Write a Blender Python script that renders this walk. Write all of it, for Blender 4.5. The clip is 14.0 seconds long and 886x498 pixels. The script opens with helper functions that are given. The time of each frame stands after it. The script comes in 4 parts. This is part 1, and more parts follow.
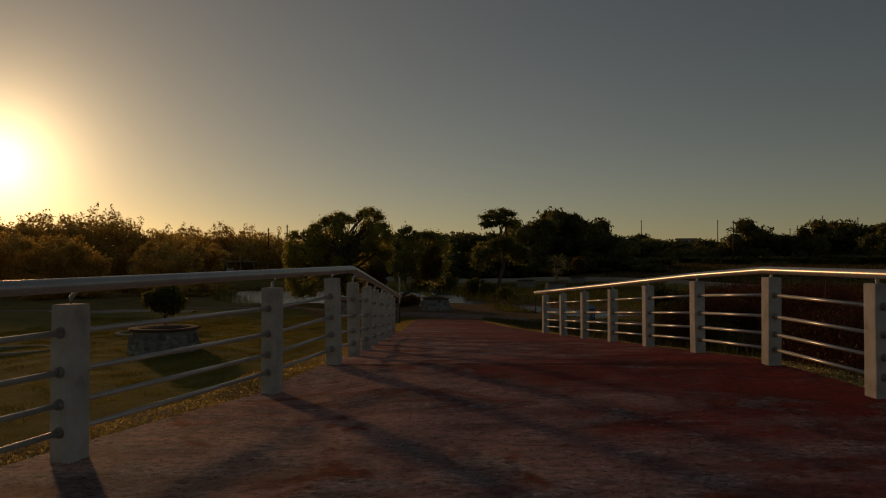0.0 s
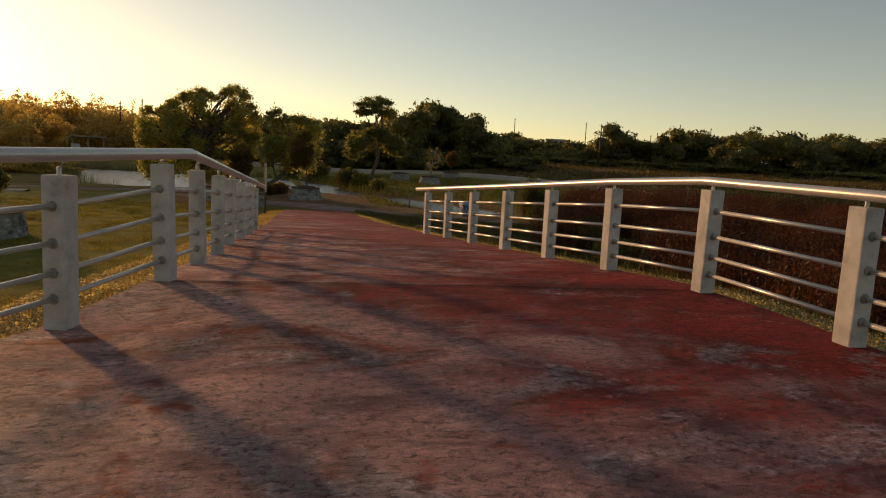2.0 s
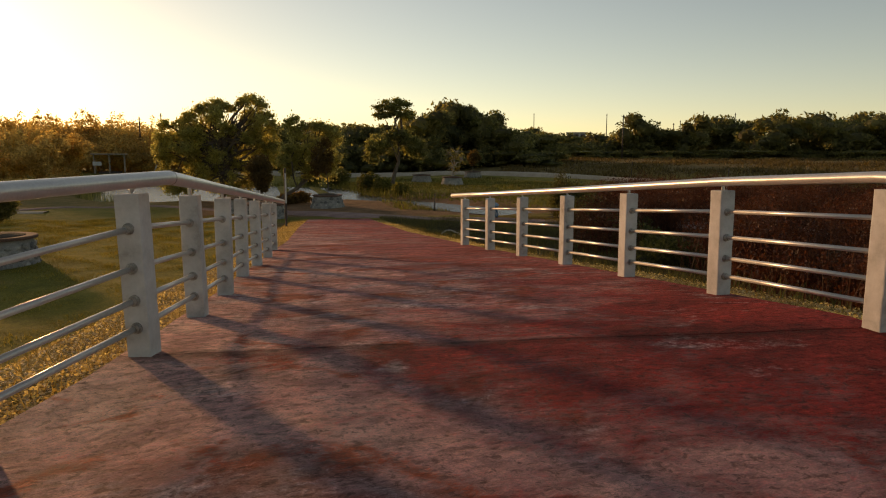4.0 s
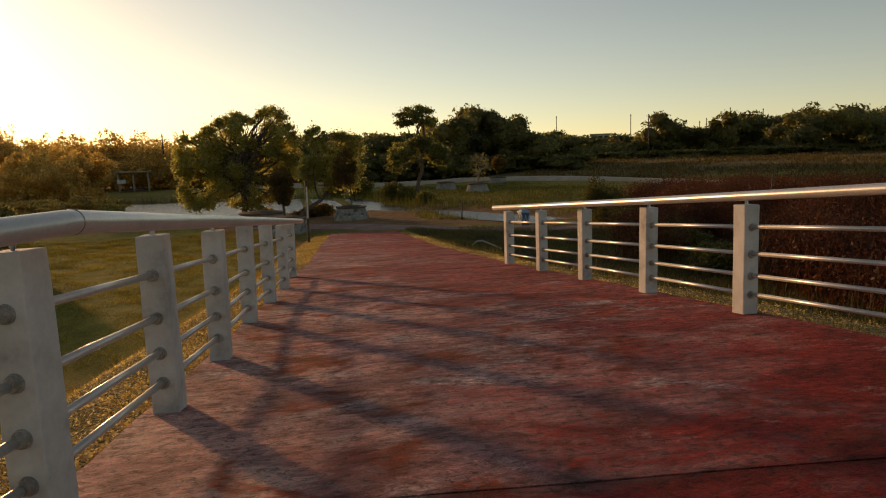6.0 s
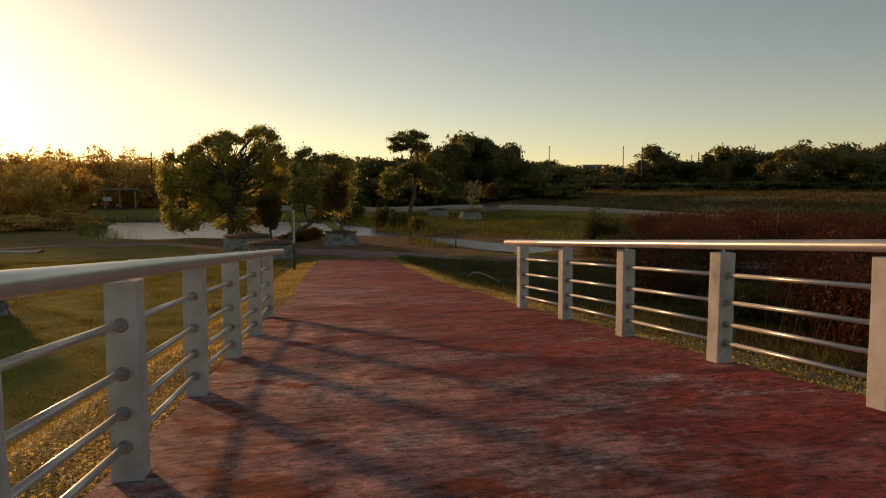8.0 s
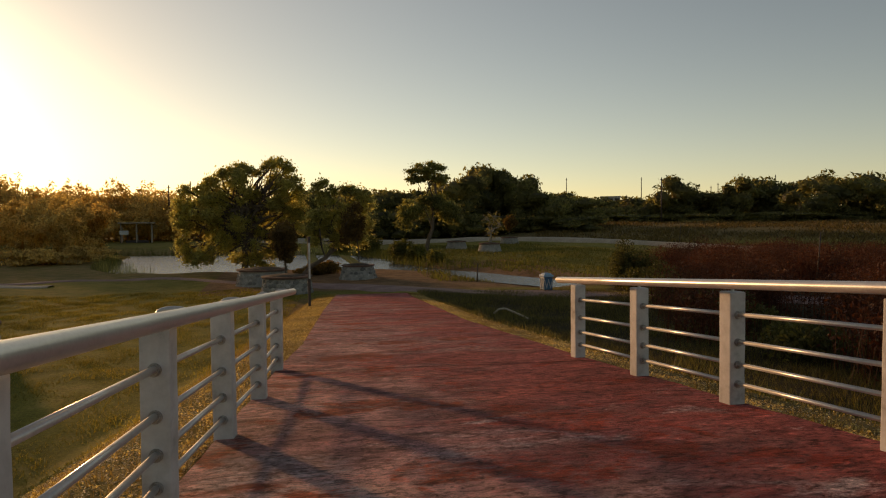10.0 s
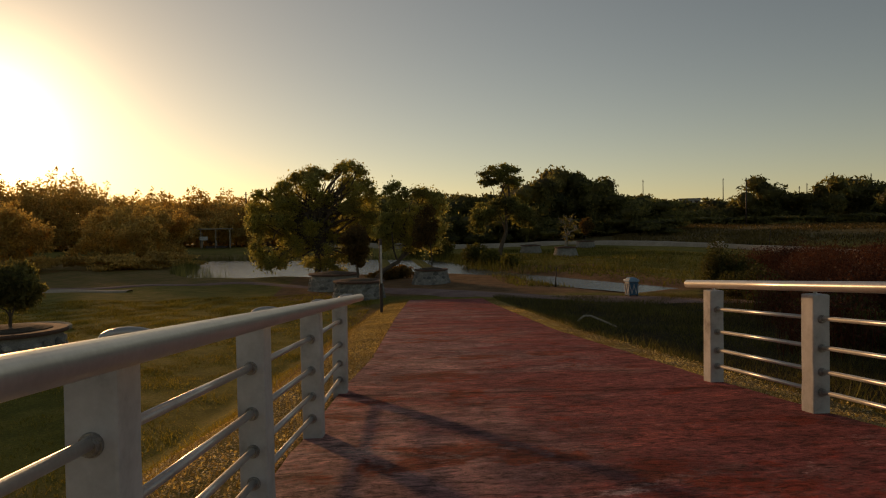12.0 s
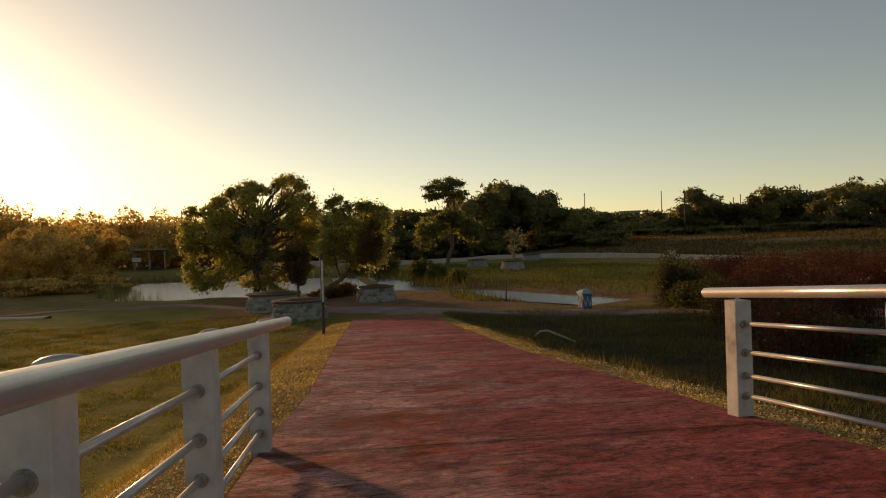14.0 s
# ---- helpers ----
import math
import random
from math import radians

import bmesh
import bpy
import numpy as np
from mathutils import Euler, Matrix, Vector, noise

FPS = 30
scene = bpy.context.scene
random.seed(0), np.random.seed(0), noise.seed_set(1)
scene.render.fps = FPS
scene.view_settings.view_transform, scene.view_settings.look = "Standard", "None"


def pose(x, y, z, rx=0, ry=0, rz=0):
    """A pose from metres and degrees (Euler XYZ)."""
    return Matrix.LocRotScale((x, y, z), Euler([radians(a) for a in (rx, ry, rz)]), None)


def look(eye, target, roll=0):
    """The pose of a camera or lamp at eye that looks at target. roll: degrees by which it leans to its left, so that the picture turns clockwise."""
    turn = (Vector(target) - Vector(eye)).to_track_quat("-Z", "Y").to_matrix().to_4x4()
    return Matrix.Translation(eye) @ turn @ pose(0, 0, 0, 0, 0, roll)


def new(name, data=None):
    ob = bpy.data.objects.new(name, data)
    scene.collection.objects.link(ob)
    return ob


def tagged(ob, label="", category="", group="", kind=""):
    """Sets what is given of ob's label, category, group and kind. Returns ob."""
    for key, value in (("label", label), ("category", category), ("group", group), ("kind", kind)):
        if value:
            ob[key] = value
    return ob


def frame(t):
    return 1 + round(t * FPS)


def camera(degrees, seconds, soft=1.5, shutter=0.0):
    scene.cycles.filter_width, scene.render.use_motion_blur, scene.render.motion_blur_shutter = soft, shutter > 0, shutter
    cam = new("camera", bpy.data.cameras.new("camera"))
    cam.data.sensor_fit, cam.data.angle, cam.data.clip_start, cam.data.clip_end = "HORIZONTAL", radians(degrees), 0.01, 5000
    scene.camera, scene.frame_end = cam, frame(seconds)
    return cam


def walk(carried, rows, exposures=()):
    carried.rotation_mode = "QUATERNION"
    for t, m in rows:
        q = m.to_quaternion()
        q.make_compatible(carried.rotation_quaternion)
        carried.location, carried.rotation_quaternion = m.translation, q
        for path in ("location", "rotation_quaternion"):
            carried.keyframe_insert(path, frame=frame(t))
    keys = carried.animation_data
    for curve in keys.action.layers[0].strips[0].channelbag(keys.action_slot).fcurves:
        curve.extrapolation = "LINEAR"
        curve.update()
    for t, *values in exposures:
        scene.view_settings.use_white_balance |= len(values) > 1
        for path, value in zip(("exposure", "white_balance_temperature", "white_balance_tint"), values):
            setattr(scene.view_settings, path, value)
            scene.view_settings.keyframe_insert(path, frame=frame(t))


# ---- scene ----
cam = camera(64.8, 14.0, soft=1.1)
PATH = [
    (0, (-1.853, -6.208, 1.259), (-1.658, -4.218, 1.299), -0.1),
    (0.5, (-1.844, -5.719, 1.263), (-1.481, -3.752, 1.284), -0.4),
    (1, (-1.823, -5.21, 1.243), (-1.359, -3.27, 1.104), 1.1),
    (1.5, (-1.766, -4.728, 1.264), (-1.216, -2.81, 1.128), -0.1),
    (2, (-1.684, -4.205, 1.269), (-1.126, -2.302, 1.008), 3.0),
    (2.5, (-1.641, -3.761, 1.285), (-1.126, -1.858, 0.949), 1.3),
    (2.7, (-1.629, -3.553, 1.28), (-1.124, -1.633, 1.046), 0.7),
    (4.8, (-1.459, -1.376, 1.339), (-1.003, 0.551, 1.057), -1.2),
    (5, (-1.436, -1.163, 1.323), (-1.003, 0.78, 1.128), -2.0),
    (5.5, (-1.414, -0.614, 1.315), (-1.011, 1.337, 1.139), -0.6),
    (6, (-1.364, -0.092, 1.345), (-0.937, 1.846, 1.101), -1.9),
    (6.5, (-1.283, 0.383, 1.353), (-1.009, 2.351, 1.122), -1.4),
    (7, (-1.237, 0.9, 1.348), (-0.848, 2.845, 1.092), -0.9),
    (7.2, (-1.206, 1.126, 1.336), (-0.786, 3.072, 1.143), -0.5),
    (9.3, (-1.129, 3.194, 1.333), (-0.636, 5.127, 1.183), -0.8),
    (9.5, (-1.101, 3.409, 1.314), (-0.636, 5.353, 1.25), -1.5),
    (10, (-1.09, 3.857, 1.273), (-0.672, 5.811, 1.196), -0.5),
    (10.5, (-1.099, 4.341, 1.219), (-0.684, 6.295, 1.11), -1.0),
    (11, (-1.058, 4.791, 1.199), (-0.822, 6.775, 1.112), -1.6),
    (11.5, (-1.047, 5.292, 1.146), (-0.726, 7.261, 1.001), -1.5),
    (12, (-1.016, 5.767, 1.104), (-0.799, 7.754, 1.044), -0.9),
    (12.5, (-1.023, 6.195, 1.054), (-0.724, 8.173, 1.079), -1.5),
    (13, (-0.955, 6.694, 1.03), (-0.64, 8.669, 1.016), -2.4),
    (13.5, (-0.934, 7.17, 0.982), (-0.568, 9.136, 0.989), -2.6),
    (14, (-0.878, 7.701, 0.949), (-0.503, 9.665, 0.932), -2.0),
]
walk(cam, [(t, look(eye, target, roll)) for t, eye, target, roll in PATH], [(0, -1.55, 10100, 15), (0.5, -0.65, 10100, 15), (1.0, -0.25, 10100, 15), (1.5, 0.05, 10100, 15), (2.0, 0.30, 10100, 15), (2.5, 0.48, 10100, 15), (5, 0.52, 10100, 15), (6.0, 0.35, 10100, 15), (6.5, 0.08, 10100, 15), (7, 0.12, 10100, 15), (9.5, 0.28, 10100, 15), (10.5, 0.19, 10100, 15), (11, -0.18, 10100, 15), (12.5, -0.32, 10100, 15), (13.0, -0.13, 10100, 15), (13.5, -0.03, 10100, 15), (14, 0.27, 10100, 15)])

# ---- world, sun ----
SUN_AZ, SUN_EL = radians(-27.0), radians(7.1)
SUN_DIR = Vector((math.sin(SUN_AZ) * math.cos(SUN_EL), math.cos(SUN_AZ) * math.cos(SUN_EL), math.sin(SUN_EL)))
world = bpy.data.worlds.new("world")
scene.world = world
world.use_nodes = True
wn = world.node_tree.nodes
sky = wn.new("ShaderNodeTexSky")
sky.sky_type, sky.sun_disc = "NISHITA", False
sky.sun_elevation, sky.sun_rotation = SUN_EL, SUN_AZ
sky.air_density, sky.dust_density, sky.ozone_density, sky.altitude = 0.78, 0.25, 1.6, 0
wl = world.node_tree.links
wn["Background"].inputs[1].default_value = 0.108


def sky_math(operation, a, b=None):
    t = wn.new("ShaderNodeMath")
    t.operation = operation
    for sock, v in zip(t.inputs, (a, b)):
        if isinstance(v, (int, float)):
            sock.default_value = v
        elif v is not None:
            wl.new(v, sock)
    return t.outputs[0]


# the bright haze round the low sun: brightness falls away with the angle from it
way = wn.new("ShaderNodeTexCoord")
dot = wn.new("ShaderNodeVectorMath")
dot.operation = "DOT_PRODUCT"
dot.inputs[1].default_value = SUN_DIR
wl.new(way.outputs["Generated"], dot.inputs[0])
angle = sky_math("ARCCOSINE", sky_math("MINIMUM", dot.outputs["Value"], 0.99999))
halo = sky_math("ADD", sky_math("MULTIPLY", sky_math("EXPONENT", sky_math("MULTIPLY", angle, -1 / radians(2.4))), 85.0),
                sky_math("MULTIPLY", sky_math("EXPONENT", sky_math("MULTIPLY", angle, -1 / radians(30.0))), 2.0))
tint = wn.new("ShaderNodeVectorMath")
tint.operation = "SCALE"
tint.inputs[0].default_value = (1.0, 0.82, 0.56)
wl.new(halo, tint.inputs["Scale"])
lit = wn.new("ShaderNodeVectorMath")
lit.operation = "ADD"
wl.new(sky.outputs[0], lit.inputs[0]), wl.new(tint.outputs[0], lit.inputs[1])
# the evening haze that pales the sky all round the horizon
height = wn.new("ShaderNodeSeparateXYZ")
wl.new(way.outputs["Generated"], height.inputs[0])
pale = wn.new("ShaderNodeVectorMath")
pale.operation = "SCALE"
pale.inputs[0].default_value = (0.96, 0.88, 0.98)
wl.new(sky_math("MULTIPLY", sky_math("EXPONENT", sky_math("MULTIPLY", sky_math("ABSOLUTE", height.outputs[2]), -6.0)), 0.7), pale.inputs["Scale"])
haze = wn.new("ShaderNodeVectorMath")
haze.operation = "ADD"
wl.new(lit.outputs[0], haze.inputs[0]), wl.new(pale.outputs[0], haze.inputs[1])
wl.new(haze.outputs[0], wn["Background"].inputs[0])
sun = new("sun", bpy.data.lights.new("sun", "SUN"))
sun.data.energy, sun.data.angle, sun.data.color = 1.85, radians(2.8), (1.0, 0.62, 0.36)
sun.matrix_world = look(SUN_DIR * 200, (0, 0, 0))


# ---- materials ----
def material(name):
    m = bpy.data.materials.new(name)
    m.use_nodes = True
    return m, m.node_tree.nodes, m.node_tree.links, m.node_tree.nodes["Principled BSDF"]


def noise_node(n, l, vec, scale, detail=5, rough=0.6, dist=0.0):
    t = n.new("ShaderNodeTexNoise")
    t.inputs["Scale"].default_value, t.inputs["Detail"].default_value = scale, detail
    t.inputs["Roughness"].default_value, t.inputs["Distortion"].default_value = rough, dist
    l.new(vec, t.inputs["Vector"])
    return t.outputs[0]


def ramp(n, l, src, stops):
    r = n.new("ShaderNodeValToRGB")
    el = r.color_ramp.elements
    while len(el) < len(stops):
        el.new(0.5)
    for e, (p, c) in zip(el, stops):
        e.position, e.color = p, (*c, 1) if len(c) == 3 else c
    l.new(src, r.inputs[0])
    return r.outputs[0]


def mixc(n, l, fac, a, b, mode="MIX"):
    m = n.new("ShaderNodeMix")
    m.data_type, m.blend_type = "RGBA", mode
    for sock, v in ((m.inputs[0], fac), (m.inputs[6], a), (m.inputs[7], b)):
        if hasattr(v, "is_linked"):
            l.new(v, sock)
        elif isinstance(v, tuple):
            sock.default_value = (*v, 1)
        else:
            sock.default_value = v
    return m.outputs[2]


def bump(n, l, bsdf, height, strength, distance):
    b = n.new("ShaderNodeBump")
    b.inputs["Strength"].default_value, b.inputs["Distance"].default_value = strength, distance
    l.new(height, b.inputs["Height"])
    l.new(b.outputs[0], bsdf.inputs["Normal"])


def world_pos(n, l, scale=(1, 1, 1)):
    g, m = n.new("ShaderNodeNewGeometry"), n.new("ShaderNodeMapping")
    m.inputs["Scale"].default_value = scale
    l.new(g.outputs["Position"], m.inputs["Vector"])
    return m.outputs[0]


def obj_pos(n, l, scale=(1, 1, 1)):
    g, m = n.new("ShaderNodeTexCoord"), n.new("ShaderNodeMapping")
    m.inputs["Scale"].default_value = scale
    l.new(g.outputs["Object"], m.inputs["Vector"])
    return m.outputs[0]


def mottled(name, stops, scale, rough, bump_s=0.3, bump_d=0.01, fine=40.0, metallic=0.0, space=world_pos, island=0.0, low=0.72, each=0.0):
    """A surface with stains at one scale and grain at another."""
    m, n, l, b = material(name)
    p = space(n, l)
    big, small = noise_node(n, l, p, scale, 6, 0.65), noise_node(n, l, p, fine, 4, 0.6)
    col = ramp(n, l, big, stops)
    grain = ramp(n, l, small, [(0.3, (low, low, low)), (0.7, (2 - low - 0.13,) * 3)])
    col = mixc(n, l, 1.0, col, grain, "MULTIPLY")
    if island:
        g = n.new("ShaderNodeNewGeometry")
        var = ramp(n, l, g.outputs["Random Per Island"], [(0, (1 - island,) * 3), (1, (1 + island,) * 3)])
        col = mixc(n, l, 1.0, col, var, "MULTIPLY")
    if each:
        o = n.new("ShaderNodeObjectInfo")
        var = ramp(n, l, o.outputs["Random"], [(0, (1 - each,) * 3), (1, (1 + each, 1 + each * 0.9, 1 + each * 0.75))])
        col = mixc(n, l, 1.0, col, var, "MULTIPLY")
    l.new(col, b.inputs["Base Color"])
    b.inputs["Roughness"].default_value, b.inputs["Metallic"].default_value = rough, metallic
    bump(n, l, b, small, bump_s, bump_d)
    return m


def foliage(name, low, high, translucent=0.35, through_leaf=1.7):
    """Leaves: colour varies leaf by leaf and over the crown; light comes through them."""
    m, n, l, b = material(name)
    g = n.new("ShaderNodeNewGeometry")
    leaf = ramp(n, l, g.outputs["Random Per Island"], [(0, low), (1, high)])
    patch = ramp(n, l, noise_node(n, l, world_pos(n, l), 0.35, 3), [(0.3, (0.6, 0.6, 0.6)), (0.7, (1.25, 1.2, 1.0))])
    col = mixc(n, l, 1.0, leaf, patch, "MULTIPLY")
    l.new(col, b.inputs["Base Color"])
    b.inputs["Roughness"].default_value, b.inputs["Specular IOR Level"].default_value = 0.6, 0.25
    t, mix = n.new("ShaderNodeBsdfTranslucent"), n.new("ShaderNodeMixShader")
    # light that comes through a leaf is brighter and yellower than what it throws back
    l.new(mixc(n, l, 1.0, col, (through_leaf * 0.96, through_leaf * 0.95, through_leaf * 0.64), "MULTIPLY"), t.inputs[0])
    mix.inputs[0].default_value = translucent
    l.new(b.outputs[0], mix.inputs[1]), l.new(t.outputs[0], mix.inputs[2])
    l.new(mix.outputs[0], n["Material Output"].inputs[0])
    return m


def deck_material():
    """Red-painted broom-finished concrete: dusty worn paint, deep red where it survives, grey where it is gone."""
    m, n, l, b = material("worn_red_concrete")

    def mad(x, k, y):
        """x * k + y"""
        t = n.new("ShaderNodeMath")
        t.operation = "MULTIPLY_ADD"
        for sock, v in zip(t.inputs, (x, k, y)):
            if isinstance(v, (int, float)):
                sock.default_value = v
            else:
                l.new(v, sock)
        return t.outputs[0]

    def step(x, lo, hi):
        return ramp(n, l, x, [(lo, (0, 0, 0)), (hi, (1, 1, 1))])

    red = noise_node(n, l, world_pos(n, l, (0.62, 0.95, 1)), 1.0, 3, 0.55, 0.7)
    gone = noise_node(n, l, world_pos(n, l, (0.9, 1.5, 1.7)), 1.0, 3, 0.55, 0.9)
    tone = noise_node(n, l, world_pos(n, l, (0.45, 0.7, 1)), 1.0, 4, 0.6, 0.6)
    spot = noise_node(n, l, world_pos(n, l, (1.1, 1.25, 3.1)), 1.0, 3, 0.6, 1.0)
    brush = noise_node(n, l, world_pos(n, l, (4.5, 9, 1)), 1.0, 7, 0.74, 1.3)
    crumb = noise_node(n, l, world_pos(n, l, (15, 19, 1)), 1.0, 6, 0.68, 0.6)
    grain = noise_node(n, l, world_pos(n, l, (1, 1.5, 1)), 80, 4, 0.7)
    scratch = noise_node(n, l, world_pos(n, l, (4.0, 17, 1)), 1.0, 6, 0.72, 2.2)
    dirt = noise_node(n, l, world_pos(n, l, (0.8, 1.2, 1)), 1.1, 5, 0.65, 1.2)
    sep = n.new("ShaderNodeSeparateXYZ")
    l.new(world_pos(n, l), sep.inputs[0])
    fract = n.new("ShaderNodeMath")
    fract.operation = "FRACT"
    # the joints lie askew across the ramp
    l.new(mad(sep.outputs[0], 0.115 / 11.07, mad(sep.outputs[1], 1 / 11.07, (0.1725 - 2.68) / 11.07)), fract.inputs[0])
    joint = ramp(n, l, fract.outputs[0], [(0.0, (0.7, 0.7, 0.7)), (0.24, (0, 0, 0)), (0.60, (0, 0, 0)), (0.78, (0.4, 0.4, 0.4)), (0.97, (1, 1, 1))])

    # ragged edges: every patch is frayed by broom marks, crumbs and grain
    fray = mad(brush, 0.30, mad(crumb, 0.30, mad(grain, 0.16, -0.38)))
    # paint lasts best towards the right-hand rail and before each joint
    kept = mad(sep.outputs[0], 0.11, mad(joint, 0.26, mad(red, 1.15, mad(fray, 1.3, -0.15))))
    bare_at = mad(sep.outputs[1], -0.012, mad(sep.outputs[0], -0.01, mad(joint, -0.14, mad(gone, 1.4, mad(fray, 1.3, -0.15)))))
    spot_at = mad(spot, 1.5, mad(fray, 1.2, -0.25))
    # dust: beige towards the sunny edge, mauve where the worn paint still tints it
    dusty = ramp(n, l, mad(sep.outputs[0], 0.08, mad(tone, 1.1, mad(crumb, 0.3, -0.08))), [(0.3, (0.70, 0.46, 0.39)), (0.5, (0.62, 0.34, 0.315)), (0.68, (0.42, 0.21, 0.215)), (0.85, (0.46, 0.21, 0.20))])
    paint = ramp(n, l, mad(tone, 0.5, mad(brush, 0.5, 0.0)), [(0.32, (0.18, 0.016, 0.018)), (0.5, (0.34, 0.032, 0.030)), (0.66, (0.48, 0.06, 0.042))])
    grey = ramp(n, l, mad(crumb, 0.6, mad(tone, 0.4, 0.0)), [(0.34, (0.26, 0.22, 0.24)), (0.62, (0.62, 0.53, 0.53))])
    col = mixc(n, l, step(spot_at, 0.57, 0.70), dusty, (0.40, 0.095, 0.055))
    # on the slope the paint has worn to an even stain
    slope = ramp(n, l, mad(sep.outputs[1], 0.1, 0.0), [(0.35, (1, 1, 1)), (0.85, (0.62, 0.62, 0.62))])
    col = mixc(n, l, mixc(n, l, 1.0, step(kept, 0.46, 0.72), slope, "MULTIPLY"), col, paint)
    col = mixc(n, l, mixc(n, l, 1.0, step(bare_at, 0.55, 0.74), (0.8, 0.8, 0.8), "MULTIPLY"), col, grey)
    # scratches that hold dirt, mostly on worn ground
    cut = ramp(n, l, scratch, [(0.38, (0.25, 0.2, 0.2)), (0.44, (1, 1, 1))])
    col = mixc(n, l, ramp(n, l, gone, [(0.38, (0.15, 0.15, 0.15)), (0.62, (0.7, 0.7, 0.7))]), col, cut, "MULTIPLY")
    hair = noise_node(n, l, world_pos(n, l, (5.0, 12, 1)), 1.0, 7, 0.78, 0.5)
    # the broom lines are clearest on the slope, past the crest
    lines = ramp(n, l, mad(sep.outputs[1], 0.12, 0.1), [(0.0, (0.2, 0.2, 0.2)), (0.9, (0.85, 0.85, 0.85))])
    col = mixc(n, l, lines, col, ramp(n, l, hair, [(0.40, (0.22, 0.18, 0.18)), (0.47, (0.95, 0.93, 0.93)), (0.55, (1.08, 1.08, 1.08)), (0.66, (1.7, 1.67, 1.67))]), "MULTIPLY")
    col = mixc(n, l, 0.8, col, ramp(n, l, crumb, [(0.38, (0.30, 0.26, 0.26)), (0.47, (1, 1, 1)), (0.55, (1.03, 1.03, 1.03)), (0.66, (1.6, 1.57, 1.57))]), "MULTIPLY")
    clod = noise_node(n, l, world_pos(n, l, (1, 1.5, 1)), 9, 6, 0.75, 0.6)
    col = mixc(n, l, 1.0, col, ramp(n, l, clod, [(0.33, (0.74, 0.71, 0.71)), (0.5, (1, 1, 1)), (0.66, (1.24, 1.22, 1.22))]), "MULTIPLY")
    speck = ramp(n, l, grain, [(0.32, (0.68, 0.66, 0.66)), (0.68, (1.28, 1.26, 1.26))])
    col = mixc(n, l, 1.0, col, speck, "MULTIPLY")
    seam = ramp(n, l, mad(fray, 0.012, fract.outputs[0]), [(0.001, (0.45, 0.36, 0.36)), (0.006, (1, 1, 1)), (0.984, (1, 1, 1)), (0.992, (0.6, 0.5, 0.5)), (0.998, (0.35, 0.3, 0.3))])
    col = mixc(n, l, 0.8, col, seam, "MULTIPLY")
    grime = ramp(n, l, mad(fray, 0.35, dirt), [(0.45, (1, 1, 1)), (0.60, (0.42, 0.38, 0.42))])
    col = mixc(n, l, 0.75, col, grime, "MULTIPLY")
    col = mixc(n, l, 1.0, col, (1.36, 1.32, 1.30), "MULTIPLY")
    l.new(col, b.inputs["Base Color"])
    b.inputs["Roughness"].default_value = 0.8
    b.inputs["Specular IOR Level"].default_value = 0.15
    bump(n, l, b, mad(clod, 1.0, mad(crumb, 1.0, mad(scratch, 0.4, mad(hair, 1.0, mad(grain, 0.15, 0.0))))), 1.0, 0.05)
    return m


def ground_material():
    """Lawn, dry grass and bare red earth, blended by the zone colours of the ground."""
    m, n, l, b = material("ground_cover")
    zone = n.new("ShaderNodeVertexColor")
    zone.layer_name = "zone"
    sep = n.new("ShaderNodeSeparateColor")
    l.new(zone.outputs[0], sep.inputs[0])
    p = world_pos(n, l)
    big, mid, fine = noise_node(n, l, p, 0.12, 5), noise_node(n, l, p, 0.9, 6, 0.7), noise_node(n, l, p, 14, 5, 0.7)
    green = ramp(n, l, mid, [(0.3, (0.14, 0.13, 0.025)), (0.55, (0.26, 0.22, 0.045)), (0.75, (0.38, 0.28, 0.085))])
    dry = ramp(n, l, mid, [(0.3, (0.11, 0.085, 0.035)), (0.7, (0.30, 0.20, 0.085))])
    earth = ramp(n, l, mid, [(0.3, (0.16, 0.08, 0.042)), (0.7, (0.37, 0.21, 0.11))])

    def soft(channel, amount):
        w = n.new("ShaderNodeMath")
        w.operation = "MULTIPLY_ADD"
        l.new(mid, w.inputs[0])
        w.inputs[1].default_value = amount
        l.new(channel, w.inputs[2])
        return ramp(n, l, w.outputs[0], [(0.55, (0, 0, 0)), (0.85, (1, 1, 1))])

    col = mixc(n, l, soft(sep.outputs[0], 0.55), green, dry)
    col = mixc(n, l, soft(sep.outputs[1], 0.55), col, earth)
    # Weedy ground with the shade of the right-hand bank mixed into its colour.
    weedy_shade = ramp(n, l, mid, [(0.3, (0.032, 0.025, 0.013)), (0.7, (0.085, 0.06, 0.028))])
    col = mixc(n, l, sep.outputs[2], col, weedy_shade)
    tone = ramp(n, l, big, [(0.3, (0.8, 0.85, 0.8)), (0.7, (1.2, 1.15, 1.1))])
    col = mixc(n, l, 1.0, col, tone, "MULTIPLY")
    grain = ramp(n, l, fine, [(0.3, (0.6, 0.6, 0.6)), (0.7, (1.3, 1.3, 1.3))])
    col = mixc(n, l, 1.0, col, grain, "MULTIPLY")
    l.new(col, b.inputs["Base Color"])
    b.inputs["Roughness"].default_value, b.inputs["Specular IOR Level"].default_value = 0.95, 0.1
    bump(n, l, b, fine, 0.8, 0.06)
    return m


def water_material():
    m, n, l, b = material("pond_water")
    b.inputs["Base Color"].default_value = (0.03, 0.035, 0.03, 1)
    b.inputs["Roughness"].default_value, b.inputs["IOR"].default_value = 0.2, 3.0
    w = noise_node(n, l, world_pos(n, l, (0.5, 1.6, 1)), 2.2, 4, 0.6)
    bump(n, l, b, w, 1.0, 0.06)
    return m


